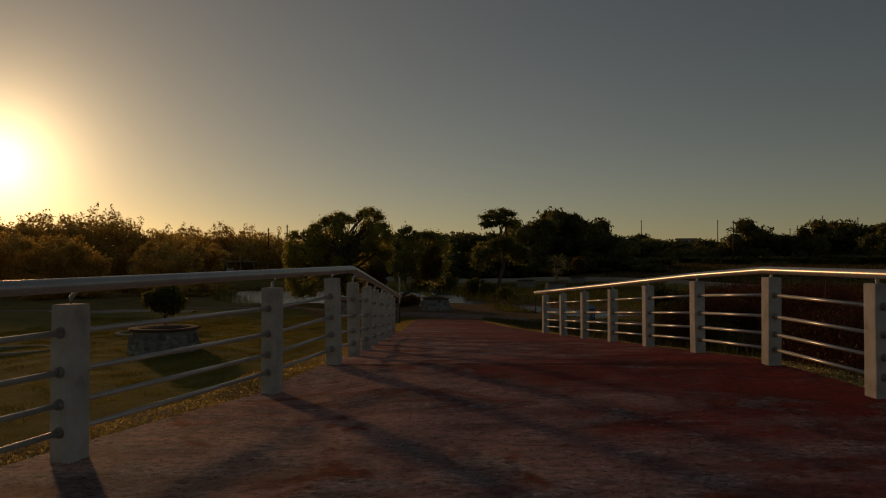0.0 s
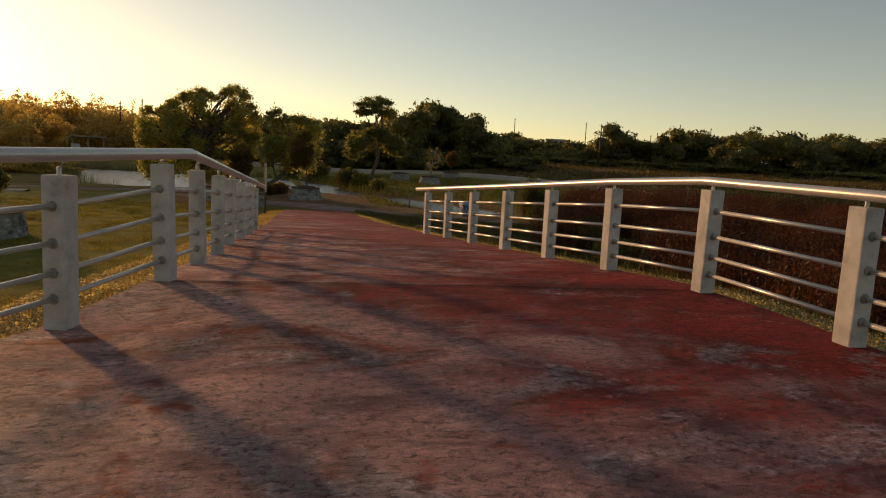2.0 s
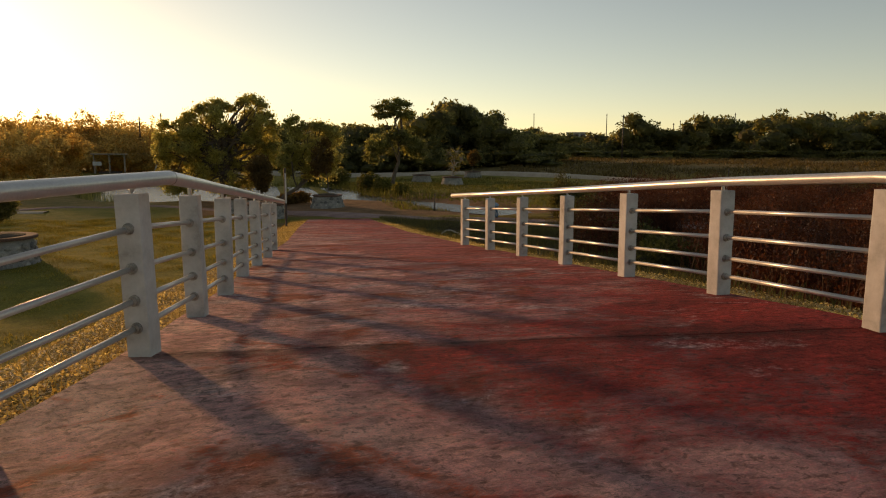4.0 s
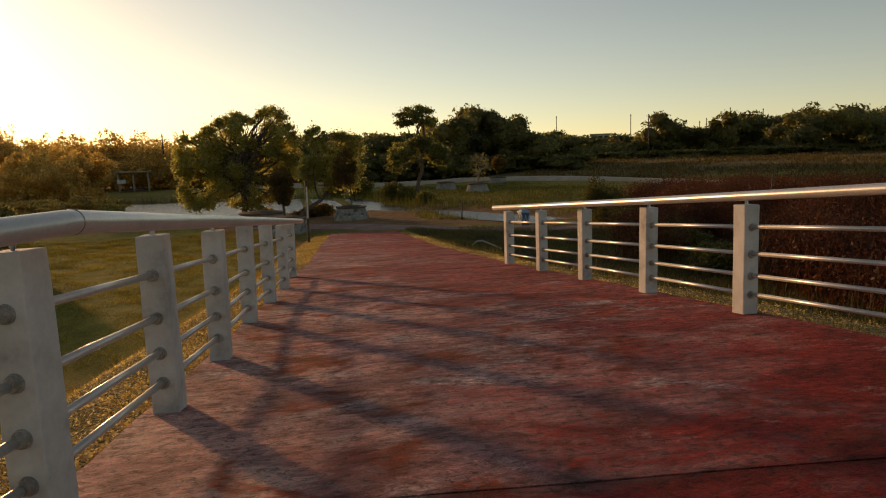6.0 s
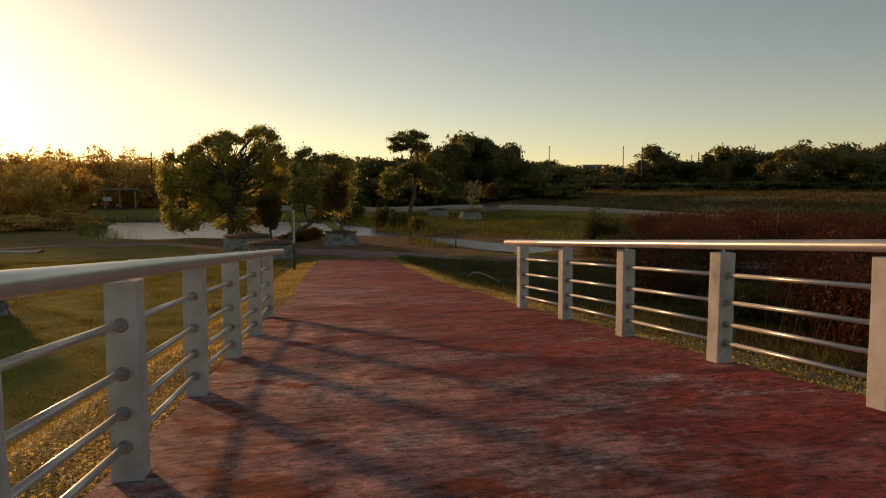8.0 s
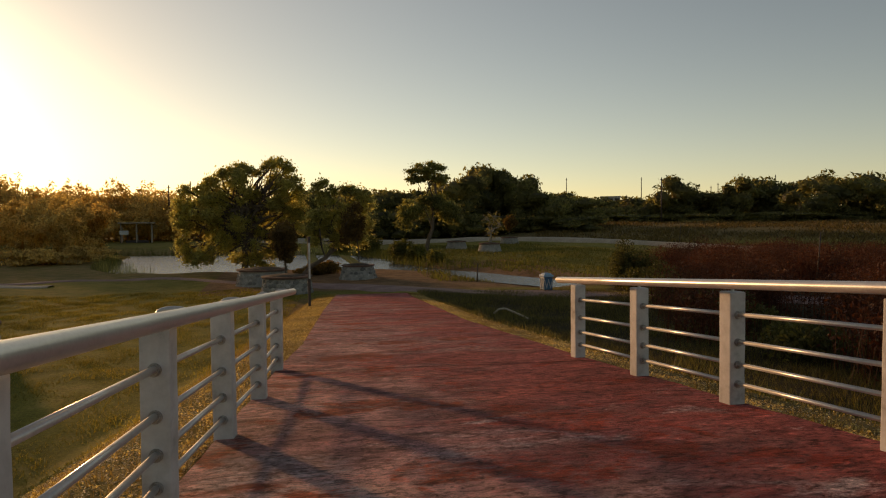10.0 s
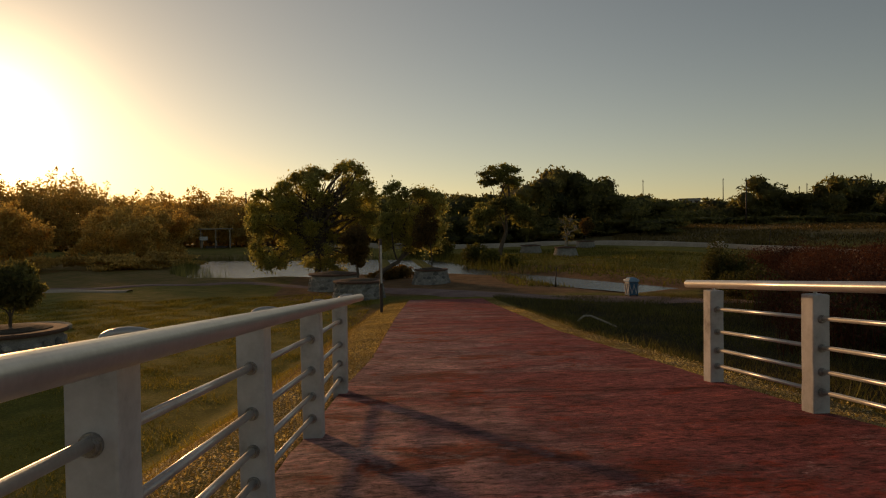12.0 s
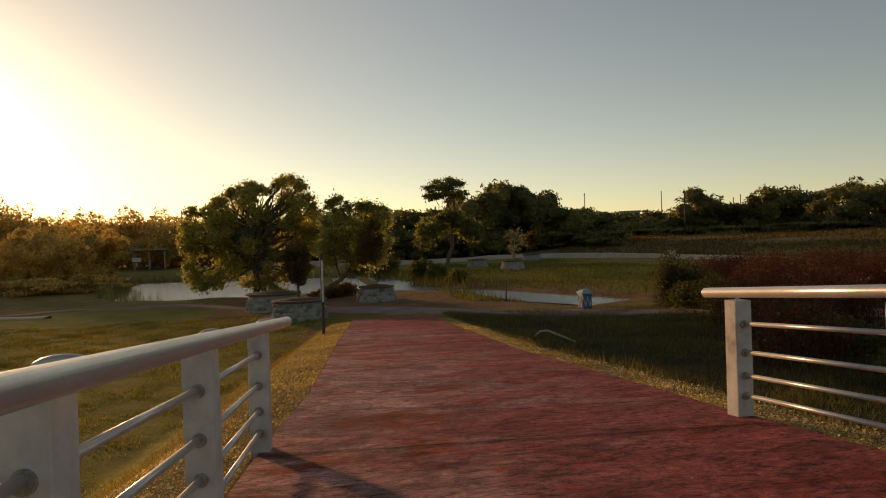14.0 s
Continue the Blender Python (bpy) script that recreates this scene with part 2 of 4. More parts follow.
DECK, GROUND, WATER = deck_material(), ground_material(), water_material()
POST = mottled("weathered_white_concrete", [(0.25, (0.24, 0.22, 0.20)), (0.42, (0.47, 0.45, 0.43)), (0.6, (0.60, 0.58, 0.56)), (0.8, (0.66, 0.645, 0.63))], 3.5, 0.8, 0.2, 0.003, 45, 0, world_pos, 0, 0.9)
STEEL = mottled("brushed_steel", [(0.3, (0.50, 0.485, 0.47)), (0.7, (0.64, 0.625, 0.605))], 2.5, 0.33, 0.05, 0.001, 60, 0.45, world_pos, 0, 0.86)
NUT = mottled("dull_steel", [(0.3, (0.22, 0.20, 0.18)), (0.7, (0.46, 0.44, 0.41))], 20, 0.38, 0.2, 0.002, 120, 0.5)
PEBBLE = mottled("litter_gravel", [(0.3, (0.50, 0.34, 0.15)), (0.7, (0.84, 0.66, 0.40))], 3, 0.6, 0.2, 0.004, 60, 0, world_pos, 0.4)
STONE = mottled("rubble_stone", [(0.3, (0.19, 0.18, 0.165)), (0.7, (0.38, 0.36, 0.33))], 2.5, 0.9, 0.5, 0.02, 18, each=0.45)
MORTAR = mottled("lime_mortar", [(0.3, (0.24, 0.22, 0.20)), (0.7, (0.38, 0.35, 0.31))], 3, 0.95, 0.4, 0.01, 30)
RIM = mottled("dark_clay_rim", [(0.3, (0.10, 0.05, 0.035)), (0.7, (0.19, 0.10, 0.07))], 3, 0.85, 0.4, 0.01, 25)
SOIL = mottled("planter_soil", [(0.3, (0.05, 0.035, 0.022)), (0.7, (0.12, 0.08, 0.05))], 4, 0.95, 0.6, 0.03, 20)
EARTH = mottled("red_earth_path", [(0.3, (0.20, 0.11, 0.095)), (0.7, (0.38, 0.235, 0.205))], 0.7, 0.95, 0.4, 0.02, 9)
PALE = mottled("pale_gravel_road", [(0.3, (0.36, 0.29, 0.21)), (0.7, (0.50, 0.42, 0.32))], 0.5, 0.95, 0.3, 0.02, 8)
BARK = mottled("rough_bark", [(0.3, (0.07, 0.05, 0.035)), (0.7, (0.17, 0.125, 0.09))], 3, 0.95, 0.7, 0.03, 14)
BARE = mottled("pale_bare_wood", [(0.3, (0.22, 0.18, 0.14)), (0.7, (0.40, 0.34, 0.27))], 3, 0.9, 0.4, 0.02, 14)
WHITE = mottled("worn_white_paint", [(0.3, (0.42, 0.41, 0.39)), (0.7, (0.60, 0.59, 0.56))], 4, 0.6, 0.15, 0.004, 40)
DARKP = mottled("dark_brown_paint", [(0.3, (0.035, 0.022, 0.018)), (0.7, (0.07, 0.045, 0.035))], 4, 0.6, 0.2, 0.004, 40)
BLUE = mottled("blue_plastic", [(0.3, (0.03, 0.10, 0.17)), (0.7, (0.06, 0.17, 0.26))], 3, 0.5, 0.1, 0.003, 40)
LIGHT_BLUE = mottled("pale_blue_plastic", [(0.3, (0.20, 0.34, 0.46)), (0.7, (0.30, 0.46, 0.58))], 3, 0.5, 0.1, 0.003, 40)
LEAF = foliage("tree_leaves", (0.19, 0.185, 0.088), (0.39, 0.36, 0.185), 0.72, 2.4)
LEAF_MID = foliage("bank_leaves", (0.12, 0.125, 0.055), (0.26, 0.25, 0.115), 0.55, 2.0)
LEAF_DARK = foliage("wood_leaves", (0.10, 0.10, 0.05), (0.23, 0.21, 0.10), 0.58, 2.1)
# Paler than wood_leaves: the haze over the left woods is put into the colour.
LEAF_HAZY = foliage("haze_paled_leaves", (0.29, 0.20, 0.10), (0.46, 0.33, 0.17), 0.8, 2.2)
LEAF_DRY = foliage("dry_leaves", (0.05, 0.016, 0.009), (0.15, 0.045, 0.022), 0.3)
LEAF_RUST = foliage("rust_leaves", (0.10, 0.06, 0.024), (0.23, 0.14, 0.05), 0.45)
REED = foliage("reeds", (0.09, 0.10, 0.025), (0.21, 0.19, 0.06), 0.5, 1.2)
BLADE = foliage("grass_blades", (0.15, 0.135, 0.03), (0.36, 0.28, 0.09), 0.55, 1.5)
FALLEN = foliage("fallen_leaves", (0.30, 0.20, 0.08), (0.80, 0.64, 0.38), 0.45, 1.7)
# Darker than the lawn blades: the bank's shade is put into the colour.
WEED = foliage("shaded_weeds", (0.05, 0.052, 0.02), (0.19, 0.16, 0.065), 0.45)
BUSH = foliage("bush_leaves", (0.05, 0.055, 0.02), (0.15, 0.14, 0.05), 0.45, 1.5)
FIELD = foliage("field_grass", (0.08, 0.055, 0.023), (0.19, 0.13, 0.048), 0.3)
STRAW = foliage("dry_grass_blades", (0.18, 0.12, 0.045), (0.46, 0.32, 0.13), 0.5, 1.3)


# ---- mesh helpers ----
def mesh_np(name, verts, faces, mat, smooth=False):
    """A mesh from an array of vertices and arrays of equal faces (triangles or quads)."""
    me = bpy.data.meshes.new(name)
    groups = [np.asarray(f, dtype=np.int32) for f in (faces if isinstance(faces, list) else [faces]) if len(f)]
    loops = np.concatenate([f.ravel() for f in groups])
    sizes = np.concatenate([np.full(len(f), f.shape[1], dtype=np.int32) for f in groups])
    me.vertices.add(len(verts)), me.loops.add(len(loops)), me.polygons.add(len(sizes))
    me.vertices.foreach_set("co", np.asarray(verts, dtype=np.float32).ravel())
    me.loops.foreach_set("vertex_index", loops)
    starts = np.concatenate([[0], np.cumsum(sizes)[:-1]]).astype(np.int32)
    me.polygons.foreach_set("loop_start", starts)
    me.polygons.foreach_set("use_smooth", np.full(len(sizes), smooth))
    me.update(calc_edges=True)
    me.validate()
    me.materials.append(mat)
    return me


def part(name, data, material_, parent, label="", m=None):
    """Links a bmesh or a mesh as one mesh object under a thing or a part."""
    if isinstance(data, bmesh.types.BMesh):
        me = bpy.data.meshes.new(name)
        data.to_mesh(me)
        data.free()
        me.materials.append(material_)
        data = me
    ob = new(name, data)
    ob.parent = parent
    if m is not None:
        ob.matrix_basis = m
    return tagged(ob, label) if label else ob


def empty(name, m, label, category, group="", kind=""):
    ob = new(name)
    ob.matrix_basis = m
    return tagged(ob, label, category, group, kind)


def box_bm(sx, sy, sz, bevel=0.0, z0=0.0, jitter=0.0):
    bm = bmesh.new()
    bmesh.ops.create_cube(bm, size=1.0)
    bmesh.ops.scale(bm, vec=(sx, sy, sz), verts=bm.verts)
    bmesh.ops.translate(bm, vec=(0, 0, z0 + sz / 2), verts=bm.verts)
    if bevel:
        bmesh.ops.bevel(bm, geom=bm.edges[:], offset=bevel, segments=2, affect="EDGES", profile=0.6)
    if jitter:
        for v in bm.verts:
            v.co += noise.noise_vector(v.co * 4) * jitter
    return bm


def tube_np(points, radii, sides=8, caps=True):
    """Vertices and faces of a tube through the points."""
    pts, v, f = [Vector(p) for p in points], [], []
    radii = [radii] * len(pts) if isinstance(radii, (int, float)) else radii
    ref = Vector((0, 0, 1))
    for i, p in enumerate(pts):
        d = (pts[min(i + 1, len(pts) - 1)] - pts[max(i - 1, 0)]).normalized()
        a = d.cross(ref if abs(d.z) < 0.95 else Vector((1, 0, 0))).normalized()
        b = d.cross(a)
        for k in range(sides):
            t = 2 * math.pi * k / sides
            v.append(p + (a * math.cos(t) + b * math.sin(t)) * radii[i])
    for i in range(len(pts) - 1):
        for k in range(sides):
            q, r = i * sides + k, i * sides + (k + 1) % sides
            f.append((q, r, r + sides, q + sides))
    if caps:
        n = len(v)
        v += [pts[0], pts[-1]]
        e = (len(pts) - 1) * sides
        for k in range(sides):
            f.append((n, (k + 1) % sides, k, k))
            f.append((n + 1, e + k, e + (k + 1) % sides, e + (k + 1) % sides))
    return v, f


def tube_bm(points, radii, sides=10):
    v, f = tube_np(points, radii, sides)
    bm = bmesh.new()
    vs = [bm.verts.new(p) for p in v]
    for q in f:
        face = bm.faces.new([vs[i] for i in dict.fromkeys(q)])
        face.smooth = True
    return bm


def lathe_bm(profile, sides=28, wobble=0.0):
    """A turned shape from (radius, height) pairs."""
    bm, rings = bmesh.new(), []
    for r, z in profile:
        ring = []
        for k in range(sides):
            t = 2 * math.pi * k / sides
            w = 1 + wobble * noise.noise((math.cos(t) * 2, math.sin(t) * 2, z * 2))
            ring.append(bm.verts.new((r * w * math.cos(t), r * w * math.sin(t), z)))
        rings.append(ring)
    for a, b in zip(rings, rings[1:]):
        for k in range(sides):
            bm.faces.new((a[k], a[(k + 1) % sides], b[(k + 1) % sides], b[k]))
    bm.faces.new(rings[0][::-1]), bm.faces.new(rings[-1])
    return bm


def leaves_np(rng, clumps, count, size, droop=0.0, shell=0.55, loose=0.0):
    """Leaf quads strewn through ellipsoid clumps (x, y, z, rx, ry, rz), more of them towards the outside."""
    c = np.asarray(clumps, float)
    vol = c[:, 3] * c[:, 4] + c[:, 3] * c[:, 5] + c[:, 4] * c[:, 5]
    pick = rng.choice(len(c), count, p=vol / vol.sum())
    d = rng.normal(size=(count, 3))
    d /= np.linalg.norm(d, axis=1)[:, None]
    r = shell + (1.12 - shell) * rng.random(count) ** 0.8
    r *= 1 + 0.16 * np.sin(d[:, 0] * 7 + pick) * np.cos(d[:, 2] * 6 + pick * 2)
    if loose:
        r = np.abs(rng.normal(size=count)) * loose + 0.25
    at = c[pick, :3] + d * c[pick, 3:] * r[:, None]
    u = rng.normal(size=(count, 3))
    u[:, 2] -= droop * 2
    u /= np.linalg.norm(u, axis=1)[:, None]
    w = np.cross(u, rng.normal(size=(count, 3)))
    w /= np.linalg.norm(w, axis=1)[:, None]
    s = size * (0.6 + 0.8 * rng.random(count))[:, None]
    v = np.stack([at - u * s, at + w * s * 0.42, at + u * s, at - w * s * 0.42], 1).reshape(-1, 3)
    return v, np.arange(count * 4).reshape(-1, 4)


def cores_np(clumps, shrink=0.72, seed=0):
    """The dense insides of the clumps: lumpy closed shapes."""
    v, f = [], []
    for n, (x, y, z, a, b, c) in enumerate(clumps):
        base, rings, sides = len(v), 6, 9
        for i in range(rings + 1):
            p = math.pi * i / rings
            for k in range(sides):
                t = 2 * math.pi * k / sides
                d = Vector((math.sin(p) * math.cos(t), math.sin(p) * math.sin(t), math.cos(p)))
                s = shrink * (1 + 0.35 * noise.noise(d * 2.3 + Vector((n * 3.1, seed, 0))))
                v.append((x + d.x * a * s, y + d.y * b * s, z + d.z * c * s))
        for i in range(rings):
            for k in range(sides):
                q, r = base + i * sides + k, base + i * sides + (k + 1) % sides
                f.append((q, r, r + sides, q + sides))
    return np.array(v), np.array(f)


def ragged(rng, clumps, n, keep=0.74, small=0.46):
    """Breaks clumps up: each keeps a smaller middle and gets little clumps round its outside."""
    out, middles = [], []
    for x, y, z, a, b, c in clumps:
        middles.append((x, y, z, a * keep, b * keep, c * keep))
        for _ in range(n):
            d = rng.normal(size=3)
            d /= np.linalg.norm(d)
            r = small * rng.uniform(0.6, 1.1)
            out.append((x + d[0] * a * 0.85, y + d[1] * b * 0.85, z + d[2] * c * 0.85, a * r, b * r, c * r * 0.85))
    return middles, out


def crown_mesh(rng, clumps, count, size, mat, droop=0.0, core=0.7, shell=0.55, loose=0.0):
    middles, outer = ragged(rng, clumps, 12 if loose else 7, 0.86, 0.34 if loose else 0.46)
    if loose:
        # sprays of leaves of uneven size stand out from the clumps
        outer = [(x, y, z, a * k, b * k, c * k) for (x, y, z, a, b, c), k in zip(outer, rng.uniform(0.5, 1.4, len(outer)))]
    v, f = leaves_np(rng, middles + outer, count, size, droop, shell, loose)
    if core:
        cv, cf = cores_np(middles, core, rng.integers(100))
        v, f = np.concatenate([v, cv]), np.concatenate([f, cf + len(v)])
    return mesh_np("crown", v, f, mat)


def smooth(a, b, x):
    t = np.clip((np.asarray(x, float) - a) / (b - a), 0, 1)
    return t * t * (3 - 2 * t)


# ---- plan: the ramp's edges and fall, the pond, the lie of the land ----
EDGE_Y = [-30, -8, -4.2, -2.4, -0.4, 1.1, 2.3, 3.3, 6.4, 9.9, 14.2, 17.4, 27.8, 41.3, 46]
EDGE_L = [-8.0, -6.75, -5.3, -4.6, -3.8, -3.15, -2.62, -2.43, -2.08, -1.74, -1.34, -0.95, -0.15, 1.03, 1.5]
RIGHT_Y = [-30, -4, 0, 2, 9.3, 14.2, 22.2, 36.2, 46]
EDGE_R = [2.4, 2.72, 3.05, 3.2, 3.2, 3.15, 3.3, 4.35, 5.3]
FALL_Y = [-30, -6, 1.3, 2.6, 14, 42, 46, 50]
FALL_Z = [-0.1, -0.1, -0.02, -0.015, -0.80, -2.62, -2.9, -3.0]
BASE = -2.95


def deck_z(y):
    return np.interp(y, FALL_Y, FALL_Z)


def deck_h(x, y):
    """Height of the pavement: the slab before the crest sags towards its outer corner."""
    y = np.asarray(y, float)
    sag = np.interp(y, [-30, -4, -1.2, 1.4, 2.5, 2.66], [0.02, 0.02, 0.03, 0.1, 0.02, 0.0])
    t = np.clip((-1.2 - np.asarray(x, float)) / 1.5, 0, 1)
    return deck_z(y) - sag * t * t * (3 - 2 * t)


POND = np.array([(-25, 110), (-17, 109), (-9, 105), (0, 104.6), (8, 98), (9.8, 88), (10, 79), (12.3, 70), (15.3, 64), (18.2, 55),
                 (19.5, 50), (15.6, 48.7), (12.4, 55), (11, 63), (7.7, 68.5), (3, 70), (-3.5, 71.5), (-6, 69), (-11, 68.5), (-15.2, 68.2),
                 (-19, 76), (-21, 90), (-24.6, 103)], float)
CREEK = np.array([(-95, 128), (-44, 119), (-40, 113), (-62, 108), (-100, 108)], float)


def inside_distance(x, y, poly):
    """Signed distance to a polygon's edge, positive inside."""
    best, inside = np.full(x.shape, 1e9), np.zeros(x.shape, bool)
    for (ax, ay), (bx, by) in zip(poly, np.roll(poly, -1, 0)):
        dx, dy = bx - ax, by - ay
        t = np.clip(((x - ax) * dx + (y - ay) * dy) / (dx * dx + dy * dy), 0, 1)
        best = np.minimum(best, np.hypot(x - ax - t * dx, y - ay - t * dy))
        cross = ((ay > y) != (by > y)) & (x < (bx - ax) * (y - ay) / (by - ay + 1e-12) + ax)
        inside ^= cross
    return np.where(inside, best, -best)


def land(x, y):
    """Height of the ground, with its banks and pond bed."""
    x, y = np.asarray(x, float), np.asarray(y, float)
    r, az = np.hypot(x, y), np.degrees(np.arctan2(x, y))
    z = BASE + 3.1 * smooth(95, 190, r) * smooth(4, 24, az) + 0.9 * smooth(108, 140, r) * (1 - smooth(0, 8, az))
    z = z + 0.10 * np.sin(x * 0.21 + 1.3) * np.sin(y * 0.17) + 0.05 * np.sin(x * 0.9 + y * 0.6)
    z = z + 0.35 * smooth(70, 82, y) * smooth(11, 16, x)
    for poly in (POND, CREEK):
        z = z - 0.85 * smooth(-1.6, 2.5, inside_distance(x, y, poly))
    out = np.maximum(np.interp(y, EDGE_Y, EDGE_L) - x, x - np.interp(y, RIGHT_Y, EDGE_R))
    d = np.maximum(out, 0)
    bank = deck_h(x, y) - 0.05 - 0.08 * np.minimum(d, 0.9) - np.maximum(d - 0.9, 0) / 1.75
    bank = np.where(out < -0.25, bank - 0.25, bank)
    bank = np.where(y < -18, bank - (-18 - y) * 0.35, bank)
    k = 0.25
    h = np.clip(0.5 + 0.5 * (bank - z) / k, 0, 1)
    return z * (1 - h) + bank * h + k * h * (1 - h) * 0.5


def axis_steps(spans):
    out = []
    for a, b, n in spans:
        out.append(np.linspace(a, b, n, endpoint=False))
    return np.concatenate(out + [[spans[-1][1]]])


def build_ground():
    xs = axis_steps([(-1800, -200, 12), (-200, -40, 50), (-40, -8, 60), (-8, 10, 80), (10, 45, 60), (45, 200, 50), (200, 1800, 12)])
    ys = axis_steps([(-600, -40, 10), (-40, -8, 25), (-8, 48, 170), (48, 115, 110), (115, 260, 45), (260, 2600, 14)])
    gx, gy = np.meshgrid(xs, ys)
    gz = land(gx, gy)
    nx, ny = len(xs), len(ys)
    idx = np.arange(nx * ny).reshape(ny, nx)
    quads = np.stack([idx[:-1, :-1], idx[:-1, 1:], idx[1:, 1:], idx[1:, :-1]], -1).reshape(-1, 4)
    me = mesh_np("ground", np.stack([gx, gy, gz], -1).reshape(-1, 3), quads, GROUND, True)
    out = np.maximum(np.interp(gy, EDGE_Y, EDGE_L) - gx, gx - np.interp(gy, RIGHT_Y, EDGE_R))
    left = gx < 1
    dry = np.where(left, 0.45 * (1 - smooth(2.2, 4.5, out)), 0.9 * (1 - smooth(0.5, 1.2, out)))
    dry = np.maximum(dry, 0.2 + 0.14 * np.sin(gx * 0.5 + 1) * np.sin(gy * 0.31))
    dry = np.where(gy > 43, 0.3, dry)
    dry = np.maximum(dry, 0.35 * smooth(70, 130, gy))
    dry = np.maximum(dry, 0.6 * smooth(100, 140, np.hypot(gx, gy)) * (gx > 30))
    earth = np.where(left & (gy < 43), 0.42 * smooth(0.7, 1.3, out) * (1 - smooth(2.0, 3.6, out)), 0.0)
    shore = inside_distance(gx, gy, POND)
    earth = np.maximum(earth, 0.62 * smooth(44, 49, gy) * (gy < 76) * (gx > -7) * (gx < 22))
    earth = np.maximum(earth, 0.42 * smooth(56, 62, gy) * (1 - smooth(110, 140, gy)) * (gx < 0))
    earth = np.maximum(earth, 0.3 * smooth(-3, 0, shore))
    # Where shade is painted into the ground: the right-hand bank and the brush.
    weed_shade = smooth(0.7, 1.4, out) * (gx > 1) * (1 - smooth(43, 46, gy)) * (1 - smooth(40, 60, gx))
    weed_shade = np.maximum(weed_shade, (gx > 10) * (gx > 0.5 * (gy - 7.7)) * (gy < 75) * (gx < 52))
    cols = np.stack([dry, earth, weed_shade, 0 * dry + 1], -1).reshape(-1, 4).astype(np.float32)
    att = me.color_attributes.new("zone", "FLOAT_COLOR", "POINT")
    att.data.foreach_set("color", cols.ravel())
    tagged(new("ground", me), "grassy ground with dry patches and bare red earth", "ground", "", "structure")


build_ground()


def build_water(name, poly, z, label):
    bm = bmesh.new()
    c = poly.mean(0)
    bm.faces.new([bm.verts.new((*(p + (p - c) / np.linalg.norm(p - c) * 1.2), z)) for p in poly])
    bmesh.ops.triangulate(bm, faces=bm.faces[:])
    me = bpy.data.meshes.new(name)
    bm.to_mesh(me)
    bm.free()
    me.materials.append(WATER)
    tagged(new(name, me), label, "water", "", "structure")


build_water("water", POND, -3.2, "calm pond reflecting the pale evening sky")
build_water("water", CREEK, -2.72, "distant strip of bright still water")


def strip_mesh(name, line, widths, lift, mat, label, category, raised=None):
    """A path of some width laid over the ground along a line."""
    line = np.array(line, float)
    seg = np.r_[0, np.cumsum(np.hypot(*np.diff(line, axis=0).T))]
    s = np.linspace(0, seg[-1], int(seg[-1] / 1.2) + 2)
    cx, cy, w = np.interp(s, seg, line[:, 0]), np.interp(s, seg, line[:, 1]), np.interp(s, seg, widths)
    for _ in range(3):
        cx[1:-1], cy[1:-1] = (cx[:-2] + 2 * cx[1:-1] + cx[2:]) / 4, (cy[:-2] + 2 * cy[1:-1] + cy[2:]) / 4
    dx, dy = np.gradient(cx), np.gradient(cy)
    ln = np.hypot(dx, dy)
    k = 7
    across = np.linspace(-0.5, 0.5, k)
    rag = 1 + 0.12 * np.sin(s * 1.7) + 0.1 * np.sin(s * 0.63 + 2)
    px = cx[:, None] - (dy / ln)[:, None] * across * (w * rag)[:, None]
    py = cy[:, None] + (dx / ln)[:, None] * across * (w * rag)[:, None]
    up = np.interp(s, seg, raised)[:, None] if raised else 0.0
    pz = land(px, py) + lift + (up - 0.1 - up) * (np.abs(across) > 0.49) + up * (np.abs(across) < 0.49)
    n = len(s)
    idx = np.arange(n * k).reshape(n, k)
    quads = np.stack([idx[:-1, :-1], idx[:-1, 1:], idx[1:, 1:], idx[1:, :-1]], -1).reshape(-1, 4)
    me = mesh_np(name, np.stack([px, py, pz], -1).reshape(-1, 3), quads, mat, True)
    tagged(new(name, me), label, category, "", "structure")


strip_mesh("road", [(-8, 132), (5, 130), (20, 127), (33, 123), (42, 115), (51, 96), (56, 71), (60, 45), (62, 10), (62, -40)], [3.4] * 10, 0.1, PALE,
           "pale gravel road on a low bank beyond the pond", "road", [0.8, 0.75, 0.55, 0.5, 0.5, 0.45, 0.4, 0.3, 0.1, 0.1])
strip_mesh("path", [(30, 31), (22, 38), (16.5, 41.6), (5, 47), (-3, 54), (-10, 60.5), (-22, 59.8), (-50, 60)], [3.6, 3.6, 3.5, 3.8, 2.6, 1.5, 1.5, 1.5], 0.06, EARTH,
           "reddish earth path along the pond", "path")
strip_mesh("path", [(-30, 58.2), (-24, 57.6), (-17.5, 56.4)], [1.4, 2.6, 1.0], 0.09, PALE, "pale oval of bare gravel in the lawn", "path")


def kerb_ring(x, y, r):
    """A low concrete ring let into the lawn."""
    bm = lathe_bm([(r, -0.25), (r, 0.05), (r - 0.03, 0.08), (r - 0.24, 0.08), (r - 0.26, 0.05), (r - 0.26, -0.25)], 48, 0.02)
    bmesh.ops.delete(bm, geom=[f for f in bm.faces if len(f.verts) > 4], context="FACES_ONLY")
    k = empty("kerb_ring", pose(x, y, float(land(x, y)) + 0.03), "low pale concrete ring set in the lawn", "kerb", "lawn rings")
    part("kerb", bm, PALE, k)


kerb_ring(-15.4, 37.0, 1.7)
kerb_ring(-18.8, 28.8, 1.7)


